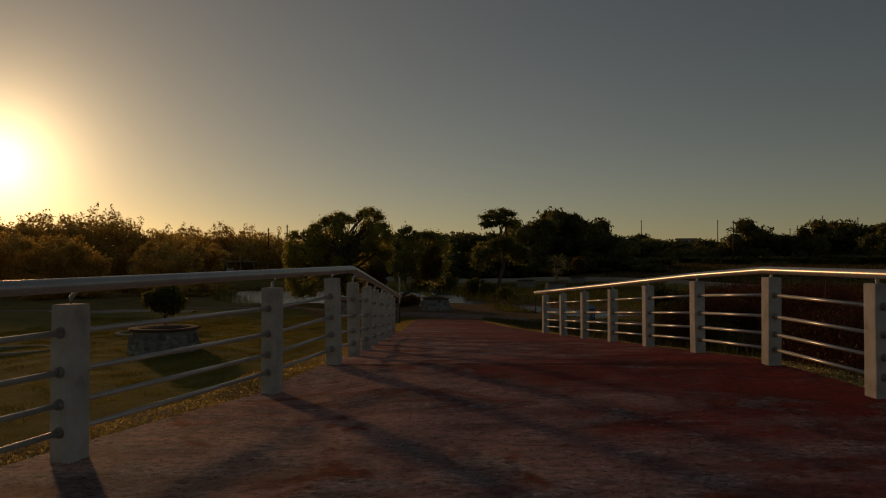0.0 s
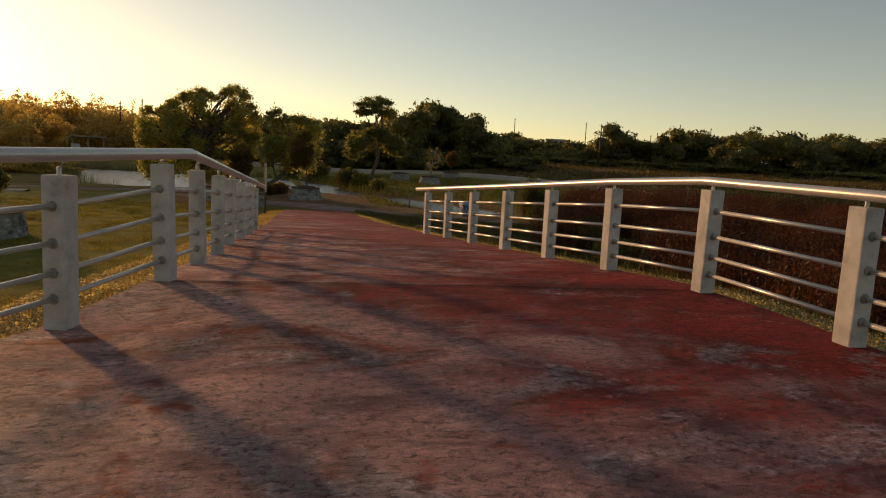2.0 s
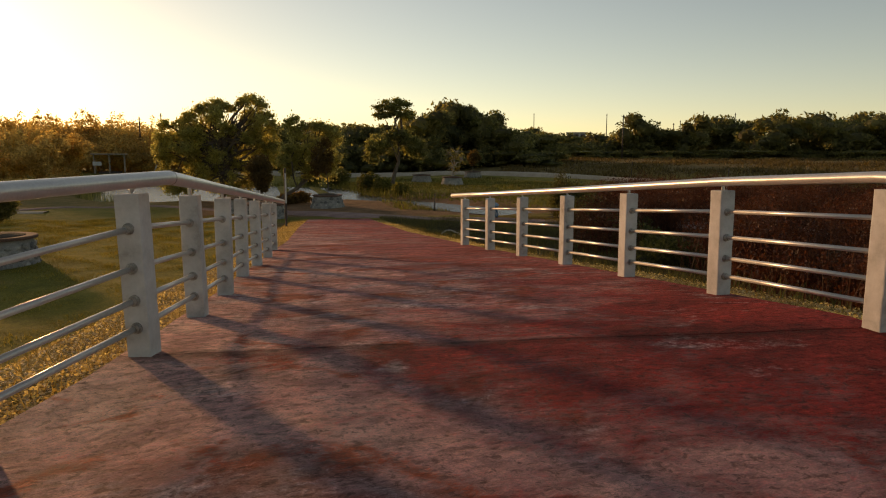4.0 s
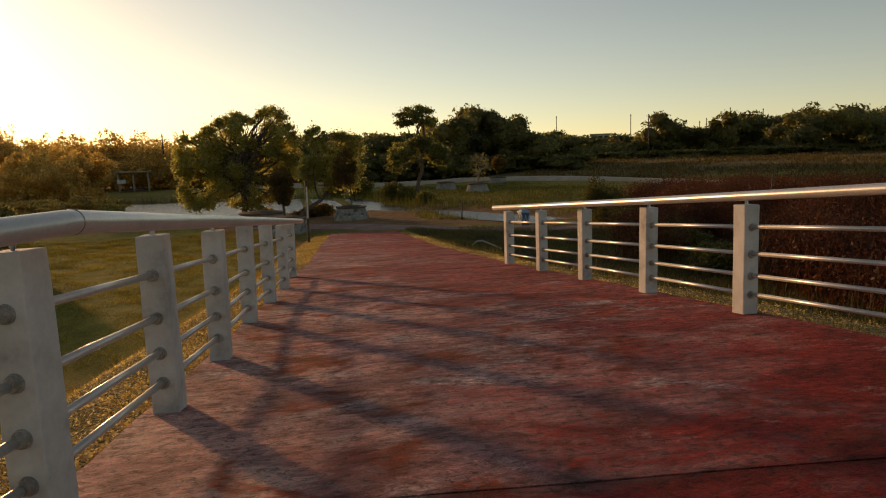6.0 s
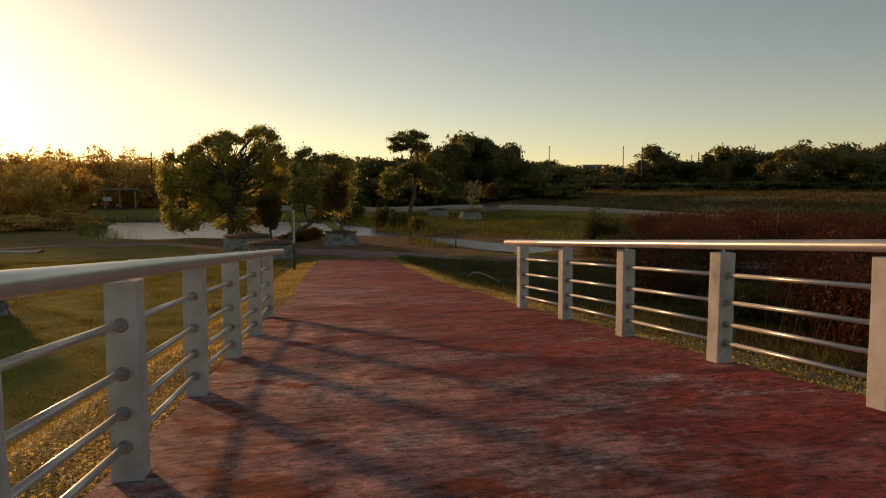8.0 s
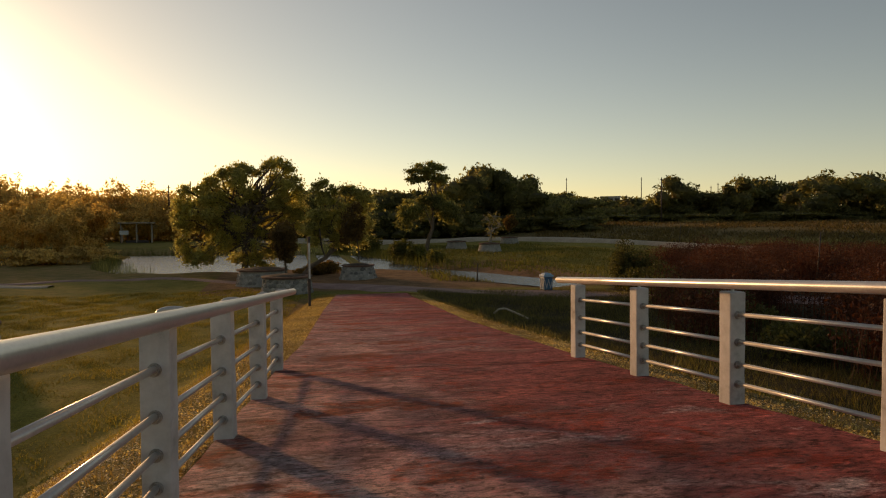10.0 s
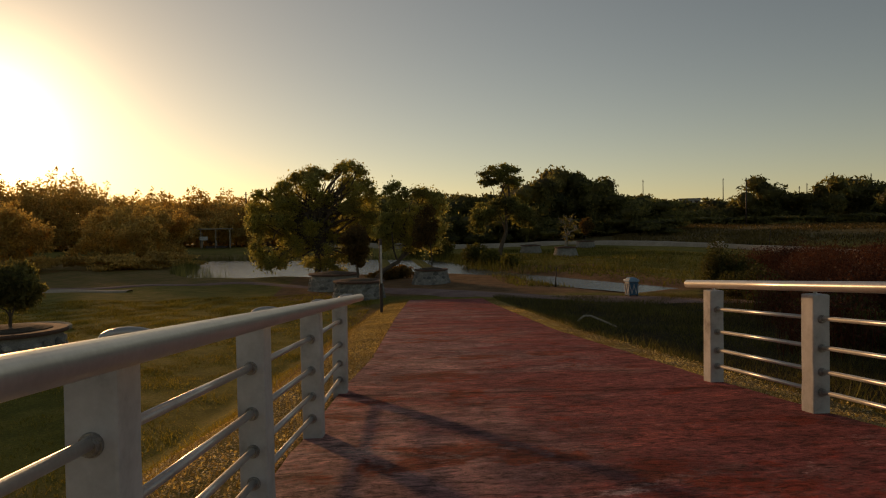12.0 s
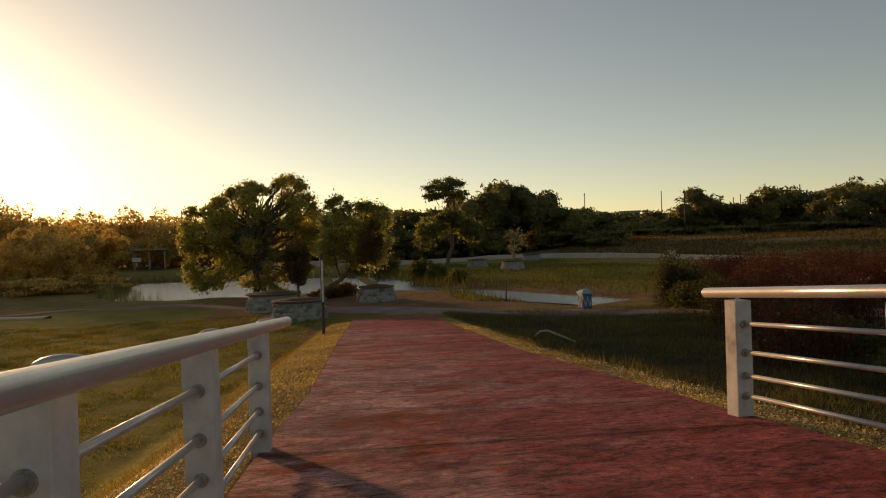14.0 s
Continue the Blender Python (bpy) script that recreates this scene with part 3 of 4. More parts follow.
# ---- the ramp's pavement ----
def slab_mesh(y0, y1):
    ys = np.linspace(y0, y1, max(3, int((y1 - y0) / 0.35)))
    k = 22
    t = np.linspace(0, 1, k)
    xl = np.interp(ys, EDGE_Y, EDGE_L) + np.array([0.035 * noise.noise((0, y * 2.1, 0)) for y in ys])
    xr = np.interp(ys, RIGHT_Y, EDGE_R) + np.array([0.035 * noise.noise((5, y * 2.1, 0)) for y in ys])
    gx = xl[:, None] + (xr - xl)[:, None] * t
    gy = np.repeat(ys[:, None], k, 1) - 0.115 * (gx + 1.5)
    gz = deck_h(gx, gy)
    gz = gz + np.array([[0.008 * noise.noise((x * 0.8, y * 0.8, 3)) for x, y in zip(a, b)] for a, b in zip(gx, gy)])
    n = len(ys)
    top = np.stack([gx, gy, gz], -1).reshape(-1, 3)
    low = top - (0, 0, 0.16)
    idx = np.arange(n * k).reshape(n, k)
    quads = [np.stack([idx[:-1, :-1], idx[:-1, 1:], idx[1:, 1:], idx[1:, :-1]], -1).reshape(-1, 4)]
    ring = np.r_[idx[0, :], idx[1:, -1], idx[-1, -2::-1], idx[-2:0:-1, 0]]
    nxt = np.roll(ring, -1)
    quads.append(np.stack([ring, ring + n * k, nxt + n * k, nxt], -1))
    return mesh_np("slab", np.concatenate([top, low]), quads, DECK, False)


bed_y = np.linspace(-30, 42, 60)
bed_v = np.array([(np.interp(y, EDGE_Y, EDGE_L) + 0.12, y, deck_z(y) - 0.13) for y in bed_y] + [(np.interp(y, RIGHT_Y, EDGE_R) - 0.12, y, deck_z(y) - 0.13) for y in bed_y])
bed_f = np.array([(i, i + 60, i + 61, i + 1) for i in range(59)])
pavement = tagged(new("pavement", mesh_np("pavement", bed_v, bed_f, MORTAR)), "wide sloping ramp of worn red-painted concrete", "pavement", "", "structure")
JOINTS = [-30, -19.46, -8.39, 2.68, 13.75, 24.82, 35.89, 42.5]
for y0, y1 in zip(JOINTS, JOINTS[1:]):
    part("slab", slab_mesh(y0 + 0.008, y1 - 0.008), DECK, pavement)


# ---- railings ----
POST_W, POST_D, POST_H = 0.165, 0.18, 1.09
TUBES = (0.87, 0.605, 0.387, 0.20)
LEFT_POSTS = [(-6.75, -8.6), (-5.85, -6.15), (-4.9, -3.7), (-3.93, -1.18), (-2.94, 1.39), (-2.365, 2.83), (-2.16, 4.45), (-1.99, 6.0), (-1.86, 8.07), (-1.68, 9.95), (-1.49, 11.74), (-1.35, 13.95)]
RIGHT_POSTS = [(2.72, -5.9), (2.82, -3.95), (2.9, -1.95), (2.955, 0.07), (3.08, 2.095), (3.08, 4.09), (3.06, 5.98), (3.085, 7.96), (3.085, 9.9), (3.08, 11.76), (3.08, 13.67)]
# the left handrail: straight runs that meet at a mitred corner, beside the posts' tops
LEFT_RAIL = [(-6.4, -8.4, 1.03), (-3.58, -1.2, 1.13), (-2.13, 2.62, 1.18), (-1.108, 14.25, 0.28)]


def post_mesh(height, seed):
    bm = box_bm(POST_W, POST_D, height + 0.15, 0.012, -0.15)
    bmesh.ops.subdivide_edges(bm, edges=[e for e in bm.edges if e.calc_length() > 0.5], cuts=7)
    for v in bm.verts:
        v.co += noise.noise_vector(v.co * 5 + Vector((seed * 3.7, 0, 0))) * 0.005
    me = bpy.data.meshes.new("post")
    bm.to_mesh(me)
    bm.free()
    me.materials.append(POST)
    return me


def collar_mesh():
    """A steel sleeve through the post, with a domed flange and a nut on each face."""
    bm = bmesh.new()
    bmesh.ops.create_cone(bm, cap_ends=True, segments=12, radius1=0.027, radius2=0.027, depth=POST_D + 0.06, matrix=Matrix.Rotation(radians(90), 4, "X"))
    for s in (1, -1):
        for y, r0, r1, ln, n in ((0.004, 0.041, 0.038, 0.016, 18), (0.021, 0.034, 0.029, 0.022, 10)):
            bmesh.ops.create_cone(bm, cap_ends=True, segments=n, radius1=r0, radius2=r1, depth=ln, matrix=Matrix.Translation((0, s * (POST_D / 2 + y), 0)) @ Matrix.Rotation(radians(-90 * s), 4, "X"))
    me = bpy.data.meshes.new("collar")
    bm.to_mesh(me)
    bm.free()
    me.materials.append(NUT)
    return me


def bracket_mesh(reach, rise, hooked):
    """A rod from a post's top to the handrail: a hooked one arches over and down on the rail's far side."""
    if hooked:
        top = rise + 0.032
        pts = [(0, 0, -0.05), (0, 0, top * 0.55)]
        for k in range(9):
            a = math.pi * (1 - k / 8)
            pts.append((reach * (0.42 + 0.42 * math.cos(a)), 0, top * 0.62 + top * 0.38 * math.sin(a)))
        pts.append((reach * 0.92, 0, rise))
        r = 0.017
    else:
        pts, r = [(0, 0, -0.05), (0, 0, rise * 0.3), (reach * 0.15, 0, rise * 0.65), (reach * 0.5, 0, rise * 0.9), (reach, 0, rise + 0.001)], 0.017
    v, f = tube_np(pts, r, 12)
    return mesh_np("bracket", np.array([tuple(p) for p in v]), np.array(f), STEEL, True)


COLLAR_ME = collar_mesh()


def handrail_mesh(line, inv):
    """A wide tube whose runs meet in short mitred bends."""
    pts = [inv @ Vector(p) for p in line]
    eased = [pts[0]]
    for p, q, r in zip(pts, pts[1:], pts[2:]):
        eased += [q + (p - q).normalized() * 0.03, q + (r - q).normalized() * 0.03]
    eased.append(pts[-1])
    return tube_bm(eased, 0.046, 24)


def rail_at(line, y):
    ys = [p[1] for p in line]
    return Vector((float(np.interp(y, ys, [p[0] for p in line])), y, float(np.interp(y, ys, [p[2] for p in line]))))


def build_railing(posts, line, label, hooked_from, heights, leans, lifts):
    """heights, leans, lifts: what sets single posts apart, by their number."""
    rail = empty("railing", pose(posts[4][0], posts[4][1], 0), label, "railing", "ramp railings")
    inv = Matrix.Translation((-posts[4][0], -posts[4][1], 0))
    places = []
    for i, (x, y) in enumerate(posts):
        (ax, ay), (cx, cy) = posts[max(i - 1, 0)], posts[min(i + 1, len(posts) - 1)]
        turn = math.degrees(math.atan2(-(cx - ax), cy - ay))
        at = pose(x, y, float(deck_h(x, y)), 0.4 * math.sin(i * 2.1), 0.4 * math.cos(i * 1.7) + leans.get(i, 0), turn)
        places.append((at, lifts.get(i, 0)))
        tall = heights.get(i, POST_H)
        p = part("post", post_mesh(tall, i), POST, rail, "", inv @ at)
        for h in TUBES:
            part("collar", COLLAR_ME, NUT, p, "", pose(0, 0, h + lifts.get(i, 0)))
        to = at.inverted() @ rail_at(line, y)
        part("bracket", bracket_mesh(to.x, to.z - tall, hooked_from is not None and i >= hooked_from), STEEL, p, "", pose(0, 0, tall))
    for (a, la), (b, lb) in zip(places, places[1:]):
        for h in TUBES:
            part("rail_tube", tube_bm([inv @ a @ Vector((0, 0, h + la)), inv @ b @ Vector((0, 0, h + lb))], 0.021, 12), STEEL, rail)
    bar = part("handrail", handrail_mesh(line, inv), STEEL, rail)
    for i in range(1, len(line) - 1):
        p, q, r = (inv @ Vector(v) for v in line[i - 1:i + 2])
        if (q - p).angle(r - q) > 0.12:
            d = (r - q).normalized()
            part("weld", tube_bm([q + d * 0.028, q + d * 0.034, q + d * 0.04], [0.0465, 0.0485, 0.0465], 24), NUT, bar, "rough weld seam")
    e, d = inv @ Vector(line[-1]), (Vector(line[-1]) - Vector(line[-2])).normalized()
    part("end_cap", tube_bm([e - d * 0.01, e + d * 0.003, e + d * 0.008], [0.0455, 0.047, 0.04], 24), STEEL, bar)


RIGHT_RAIL = []
for rx, ry in RIGHT_POSTS:
    reach = float(np.interp(ry, [2.8, 13.9], [0.0, 0.3]))
    RIGHT_RAIL.append((rx - reach, ry + (0.12 if ry == 2.095 else 0), float(deck_z(ry)) + float(np.interp(ry, [4.5, 7.5], [1.178, 1.17]))))
RIGHT_RAIL[-1] = (RIGHT_RAIL[-1][0], 13.72, RIGHT_RAIL[-1][2])
build_railing(LEFT_POSTS, LEFT_RAIL, "white concrete post railing with steel tubes beside gravel", 6, {3: 1.06, 4: 1.12, 5: 1.1, 6: 1.11, 7: 1.1, 8: 1.11, 10: 1.06, 11: 1.05}, {5: -1.5, 6: -0.8}, {4: 0.03, 8: -0.02, 9: -0.035, 10: -0.03, 11: -0.03})
build_railing(RIGHT_POSTS, RIGHT_RAIL, "sunlit white concrete post railing with steel tubes", None, {}, {}, {})


# ---- stone planters ----
def stone_mesh(seed):
    bm = bmesh.new()
    bmesh.ops.create_icosphere(bm, subdivisions=1, radius=0.5)
    for v in bm.verts:
        v.co *= 1 + 0.35 * noise.noise(v.co * 2.2 + Vector((seed * 7.3, 0, 0)))
        v.co = Vector((v.co.x, v.co.y * 0.45, v.co.z * 0.8))
    me = bpy.data.meshes.new("stone")
    bm.to_mesh(me)
    bm.free()
    me.materials.append(STONE)
    return me


STONES = [stone_mesh(i) for i in range(5)]


def planter(x, y, r0, r1, h, label, seed, rim=0.16, stones=True):
    """A round battered planter of rubble stone with a clay rim."""
    rng = random.Random(seed)
    z = float(land(x, y)) - 0.08
    p = empty("planter", pose(x, y, z), label, "planter", "round stone planters")
    part("body", lathe_bm([(r0 + 0.02, 0), (r0, 0.05), (r1, h - 0.12), (r1 - 0.02, h - 0.1)], 28, 0.02), MORTAR if stones else STONE, p)
    part("rim", lathe_bm([(r1 - 0.02, h - 0.14), (r1 + rim, h - 0.12), (r1 + rim + 0.02, h - 0.05), (r1 + rim - 0.02, h), (r1 - 0.25, h), (r1 - 0.27, h - 0.1)], 32, 0.03), RIM, p)
    part("soil", lathe_bm([(r1 - 0.3, h - 0.12), (r1 - 0.28, h + 0.02), (r1 * 0.5, h + 0.09), (0.1, h + 0.12)], 20, 0.06), SOIL, p)
    if not stones:
        return p
    zz, row = 0.12, 0
    while zz < h - 0.2:
        r = r0 + (r1 - r0) * zz / h
        n = int(2 * math.pi * r / 0.36)
        for k in range(n):
            if rng.random() < 0.04:
                continue
            a = 2 * math.pi * (k + 0.5 * (row % 2) + rng.uniform(-0.2, 0.2)) / n
            s = rng.uniform(0.85, 1.2)
            m = pose(r * math.cos(a), r * math.sin(a), zz + rng.uniform(-0.04, 0.04), rng.uniform(-12, 12), rng.uniform(-15, 15), math.degrees(a) + 90)
            part("stone", STONES[rng.randrange(5)], STONE, p, "", m @ Matrix.Diagonal((0.36 * s, 0.3, 0.32 * s, 1)))
        zz += 0.235
        row += 1
    return p


planter(-1.5, 46.0, 1.5, 1.3, 1.1, "grey rubble stone planter with reddish rim by the ramp", 1)
planter(-3.2, 52.6, 1.75, 1.5, 1.25, "low grey rubble stone planter beneath the large tree", 2)
planter(3.7, 57.3, 1.45, 1.08, 1.15, "tapered stone planter holding a rust-leaved sapling", 3)
planter(-11.75, 28.0, 1.62, 1.38, 1.2, "tapered stone planter with a dark shrub on the lawn", 4)
planter(21.8, 101.5, 1.6, 1.25, 1.2, "distant tapered stone planter on the far bank", 5, 0.16, False)
planter(23.6, 90.5, 1.6, 1.25, 1.2, "distant stone planter with a bare shrub", 6, 0.16, False)
planter(33.2, 112.5, 1.6, 1.25, 1.1, "distant stone planter beside the gravel road", 7, 0.16, False)


# ---- trees ----
def branch_line(rng, a, b, n=5, bend=0.12):
    a, b = Vector(a), Vector(b)
    ln = (b - a).length
    return [a.lerp(b, i / n) + Vector((rng.uniform(-1, 1), rng.uniform(-1, 1), rng.uniform(-0.5, 0.5))) * ln * bend * math.sin(math.pi * i / n) for i in range(n + 1)]


def wood_mesh(lines, sides=7):
    v, f = [], []
    for pts, r0, r1 in lines:
        n = len(pts)
        tv, tf = tube_np(pts, [r0 + (r1 - r0) * i / (n - 1) for i in range(n)], sides)
        f += [tuple(q + len(v) for q in face) for face in tf]
        v += [tuple(p) for p in tv]
    return np.array(v), np.array(f)


def tree(name, x, y, label, trunk, clumps, leaves, size, leaf=LEAF, bark=BARK, seed=1, r0=0.22, core=0.6, droop=0.0, limbs=True, z=None, category="tree", twigs=0, loose=0.0):
    """A tapered trunk, limbs out to the clumps, and a crown of leaves. Heights are above the ground there."""
    rng, nrng = random.Random(seed), np.random.default_rng(seed)
    base = float(land(x, y)) - 0.05 if z is None else z
    t = empty(name, pose(x, y, base), label, category)
    main = [Vector(p) for p in trunk]
    lines = [(main, r0, r0 * 0.45)]
    if limbs:
        for c in clumps:
            k = min(len(main) - 1, max(1, int(len(main) * rng.uniform(0.45, 1.0))))
            start = main[k]
            lines.append((branch_line(rng, start, (c[0], c[1], c[2] + c[5] * 0.3)), r0 * 0.4, 0.03))
            for _ in range(twigs):
                tip = Vector(c[:3]) + Vector((rng.uniform(-1, 1) * c[3], rng.uniform(-1, 1) * c[4], rng.uniform(-0.6, 1) * c[5]))
                lines.append((branch_line(rng, Vector(c[:3]), tip, 3), 0.05, 0.012))
    v, f = wood_mesh(lines)
    part("trunk", mesh_np("trunk", v, f, bark, True), bark, t)
    if leaves:
        part("crown", crown_mesh(nrng, clumps, leaves, size, leaf, droop, core, 0.55, loose), leaf, t)
    return t


def filled_crown(seed, x, top, bottom, deep, count, small, large):
    """Clumps that fill an outline: heights of the crown's top and underside along x, with a ragged row along the top."""
    rng, out = random.Random(seed), []
    for i in range(count):
        px = x[0] + (x[-1] - x[0]) * (i + rng.random()) / count
        hi, lo = float(np.interp(px, x, top)), float(np.interp(px, x, bottom))
        r = rng.uniform(small, large)
        for f in (0.99, rng.uniform(0.05, 0.35), rng.uniform(0.35, 0.65), rng.uniform(0.65, 0.9)):
            k = r * (0.7 if f > 0.95 else rng.uniform(0.9, 1.15))
            span = max(hi - lo - 1.4 * k, 0.1)
            depth = deep * math.sqrt(max(0.1, 1 - ((px - (x[0] + x[-1]) / 2) / ((x[-1] - x[0]) / 2)) ** 2))
            out.append((px, rng.uniform(-1, 1) * depth * (0.4 if f > 0.95 else 1), lo + 0.7 * k + span * f, k, k, k * rng.uniform(0.8, 1.1)))
    return out


# the broad tree drooping over the pond
tree("tree", -5.3, 66.0, "broad green tree drooping over the pond",
     [(0, 0, 0), (0.2, 0, 1.2), (0, 0.2, 2.6), (0.3, 0.1, 4.2), (0.5, 0, 5.8)],
     filled_crown(41, [-5.4, -4.8, -4.0, -2.9, -1.7, 0, 1.3, 2.0, 2.9, 4.3, 4.9], [5.8, 7.6, 7.3, 8.1, 8.9, 9.6, 8.9, 9.7, 10.1, 9.3, 7.6], [2.2, 0.8, 0.3, 0.6, 1.2, -0.1, -0.3, -0.3, 0.1, 1.2, 4.0], 2.0, 42, 0.42, 0.82),
     82000, 0.105, LEAF, BARK, 11, 0.3, 0, 0.25, twigs=2, loose=0.7)
# a clipped dark shrub before it
tree("shrub", -1.75, 50.6, "upright dark shrub with a rounded head", [(0.15, 0, 0), (0.15, 0, 1.0), (0.1, 0, 2.2)],
     [(0, 0, 3.7, 0.86, 0.8, 0.8), (0.05, 0, 2.9, 0.9, 0.8, 0.8), (0.2, 0, 2.1, 0.55, 0.5, 0.5)], 8000, 0.08, LEAF_RUST, BARK, 12, 0.12, 0.8, 0.1, category="shrub")
# the leaning tree on the bank
tree("tree", -0.6, 60.5, "leaning tree with a thin airy crown",
     [(0, 0, 0), (0.9, 0.1, 1.0), (2.0, 0.1, 1.6), (3.0, 0.2, 2.9), (3.7, 0.2, 4.3), (3.9, 0.2, 5.6)],
     [(1.4, 0, 7.2, 0.55, 0.6, 0.5), (2.0, 0, 6.3, 0.85, 0.8, 0.6), (2.6, 0.1, 7.0, 0.5, 0.6, 0.45), (3.6, 0, 7.0, 0.55, 0.6, 0.45), (4.3, 0, 6.8, 0.85, 0.8, 0.6), (4.9, 0.1, 5.8, 1.0, 0.9, 0.8), (3.7, 0.2, 5.5, 0.9, 0.9, 0.7),
      (2.5, 0, 4.9, 1.0, 0.9, 0.7), (1.25, 0, 5.0, 0.65, 0.7, 0.5), (4.7, 0, 4.3, 1.1, 1.0, 0.9), (3.5, 0, 4.1, 1.0, 0.9, 0.7), (2.0, 0, 3.9, 0.75, 0.7, 0.6), (0.8, 0.1, 3.9, 0.7, 0.7, 0.6), (1.2, 0.2, 2.9, 0.7, 0.7, 0.5), (3.0, 0.2, 3.0, 0.9, 0.8, 0.6), (4.6, 0.1, 3.0, 0.8, 0.8, 0.7), (5.2, 0.2, 6.6, 0.5, 0.6, 0.5), (1.9, 0, 7.6, 0.45, 0.5, 0.4)],
     30000, 0.10, LEAF, BARK, 13, 0.2, 0, 0.2, twigs=5, loose=0.65)
tree("sapling", 3.75, 57.3, "rust-leaved sapling growing in a stone planter", [(0, 0, 0), (0.03, 0, 0.8), (-0.1, 0, 1.7), (-0.3, 0, 2.6)],
     [(-0.5, 0, 3.3, 0.9, 0.8, 1.2), (-0.2, 0, 2.4, 0.8, 0.7, 0.8), (-0.9, 0, 2.2, 0.6, 0.6, 0.7)], 3600, 0.11, LEAF_RUST, BARK, 14, 0.05, 0.35, 0.1, z=-1.75, twigs=4)
tree("shrub", -11.75, 28.0, "dark bushy shrub growing in a stone planter", [(0, 0, 0), (0.04, 0, 0.5), (0, 0, 1.1)],
     [(0, 0, 1.5, 0.8, 0.75, 0.75), (0.4, 0, 1.25, 0.6, 0.6, 0.5), (-0.4, 0.1, 1.35, 0.6, 0.55, 0.55)], 8000, 0.08, LEAF_DARK, BARK, 15, 0.06, 0.7, 0.1, z=-1.9, category="shrub")
# far bank
tree("tree", 16.0, 94.5, "tall tree with two tiers and a leaning trunk",
     [(0, 0, 0), (0.3, 0, 1.4), (0.9, 0, 3.0), (1.0, 0, 5.0), (1.4, 0, 7.6), (1.2, 0, 9.6)],
     [(0.2, 0, 10.6, 2.4, 2.0, 1.1), (-1.4, 0, 9.5, 1.3, 1.2, 0.7), (2.0, 0, 9.6, 1.2, 1.2, 0.8), (-1.2, 0, 5.6, 2.2, 2.0, 1.5), (1.8, 0, 6.0, 2.0, 1.8, 1.5), (-2.6, 0, 4.2, 1.4, 1.4, 1.3), (3.6, 0, 5.0, 1.6, 1.5, 1.4), (0.8, 0, 7.0, 1.5, 1.4, 0.9)],
     20000, 0.17, LEAF_MID, BARK, 16, 0.3, 0, 0.1, twigs=5, loose=0.5)
tree("shrub", 23.6, 90.5, "bare pale shrub in a far stone planter", [(0, 0, 0), (0.1, 0, 0.8), (0.2, 0, 1.6)],
     [(0.6, 0, 3.6, 1.0, 0.7, 1.0), (-0.5, 0, 3.3, 0.9, 0.7, 0.9), (1.4, 0, 2.6, 0.6, 0.5, 0.8), (0.1, 0, 1.5, 1.1, 0.8, 0.7)], 260, 0.13, LEAF_DARK, BARE, 17, 0.24, 0, 0.1, z=-1.7, twigs=9, category="shrub")
tree("shrub", 33.2, 112.5, "small rusty shrub in a far stone planter", [(0, 0, 0), (0, 0, 1.0)], [(0, 0, 2.4, 1.1, 0.9, 1.3)], 1500, 0.2, LEAF_RUST, BARK, 18, 0.08, 0.4, 0.1, z=-1.3, category="shrub")


def copse(name, label, spec, leaves, size, seed, leaf=LEAF_DARK, core=0.8):
    """Trees of a wood as one mass: (x, y, height, width, feathery) each."""
    rng, clumps, lines = np.random.default_rng(seed), [], []
    for x, y, h, w, feather in spec:
        z = float(land(x, y))
        lines.append(([(x, y, z - 0.2), (x + 0.2, y, z + h * 0.4), (x, y, z + h * 0.85)], 0.25, 0.05))
        n = 7 if not feather else 9
        for k in range(n):
            t = (k + 0.5) / n
            if feather:
                r = w * 0.5 * (1.05 - t) ** 0.7 * rng.uniform(0.7, 1.1)
                clumps.append((x + rng.normal() * r * 0.5, y + rng.normal() * r * 0.5, z + h * (0.12 + 0.86 * t), r, r, h * 0.11))
            else:
                r = w * 0.36 * rng.uniform(0.7, 1.2)
                clumps.append((x + rng.uniform(-0.5, 0.5) * w * (1.1 - 0.6 * t), y + rng.uniform(-0.4, 0.4) * w, z + h * (0.15 + 0.75 * t), r, r, min(r, h * 0.2)))
    middles, outer = ragged(rng, clumps, 3, 0.85, 0.5)
    v, f = leaves_np(rng, middles + outer, leaves, size, 0.1, 0.6 if core else 0.1)
    cv, cf = cores_np(middles, core, seed) if core else (np.zeros((0, 3)), np.zeros((0, 4), int))
    wv, wf = wood_mesh(lines, 5)
    v2 = np.concatenate([v, cv, wv])
    f2 = np.concatenate([f, cf + len(v), wf + len(v) + len(cv)])
    tagged(new(name, mesh_np(name, v2, f2, leaf)), label, "trees", "", "stuff")


def polar(az, r):
    return r * math.sin(radians(az)) - 0.9, r * math.cos(radians(az)) + 7.7


def wood_row(az0, az1, r0, r1, skyline, count, width, feather, seed):
    """Tree places along an arc; skyline gives heights above eye level, in degrees, by azimuth."""
    rng, out = random.Random(seed), []
    for i in range(count):
        az = az0 + (az1 - az0) * (i + rng.uniform(0.1, 0.9)) / count
        r = rng.uniform(r0, r1)
        x, y = polar(az, r)
        top = 0.95 + r * math.tan(radians(np.interp(az, *skyline))) * rng.uniform(0.82, 1.03)
        out.append((x, y, top - float(land(x, y)), width * rng.uniform(0.7, 1.25), feather))
    return out


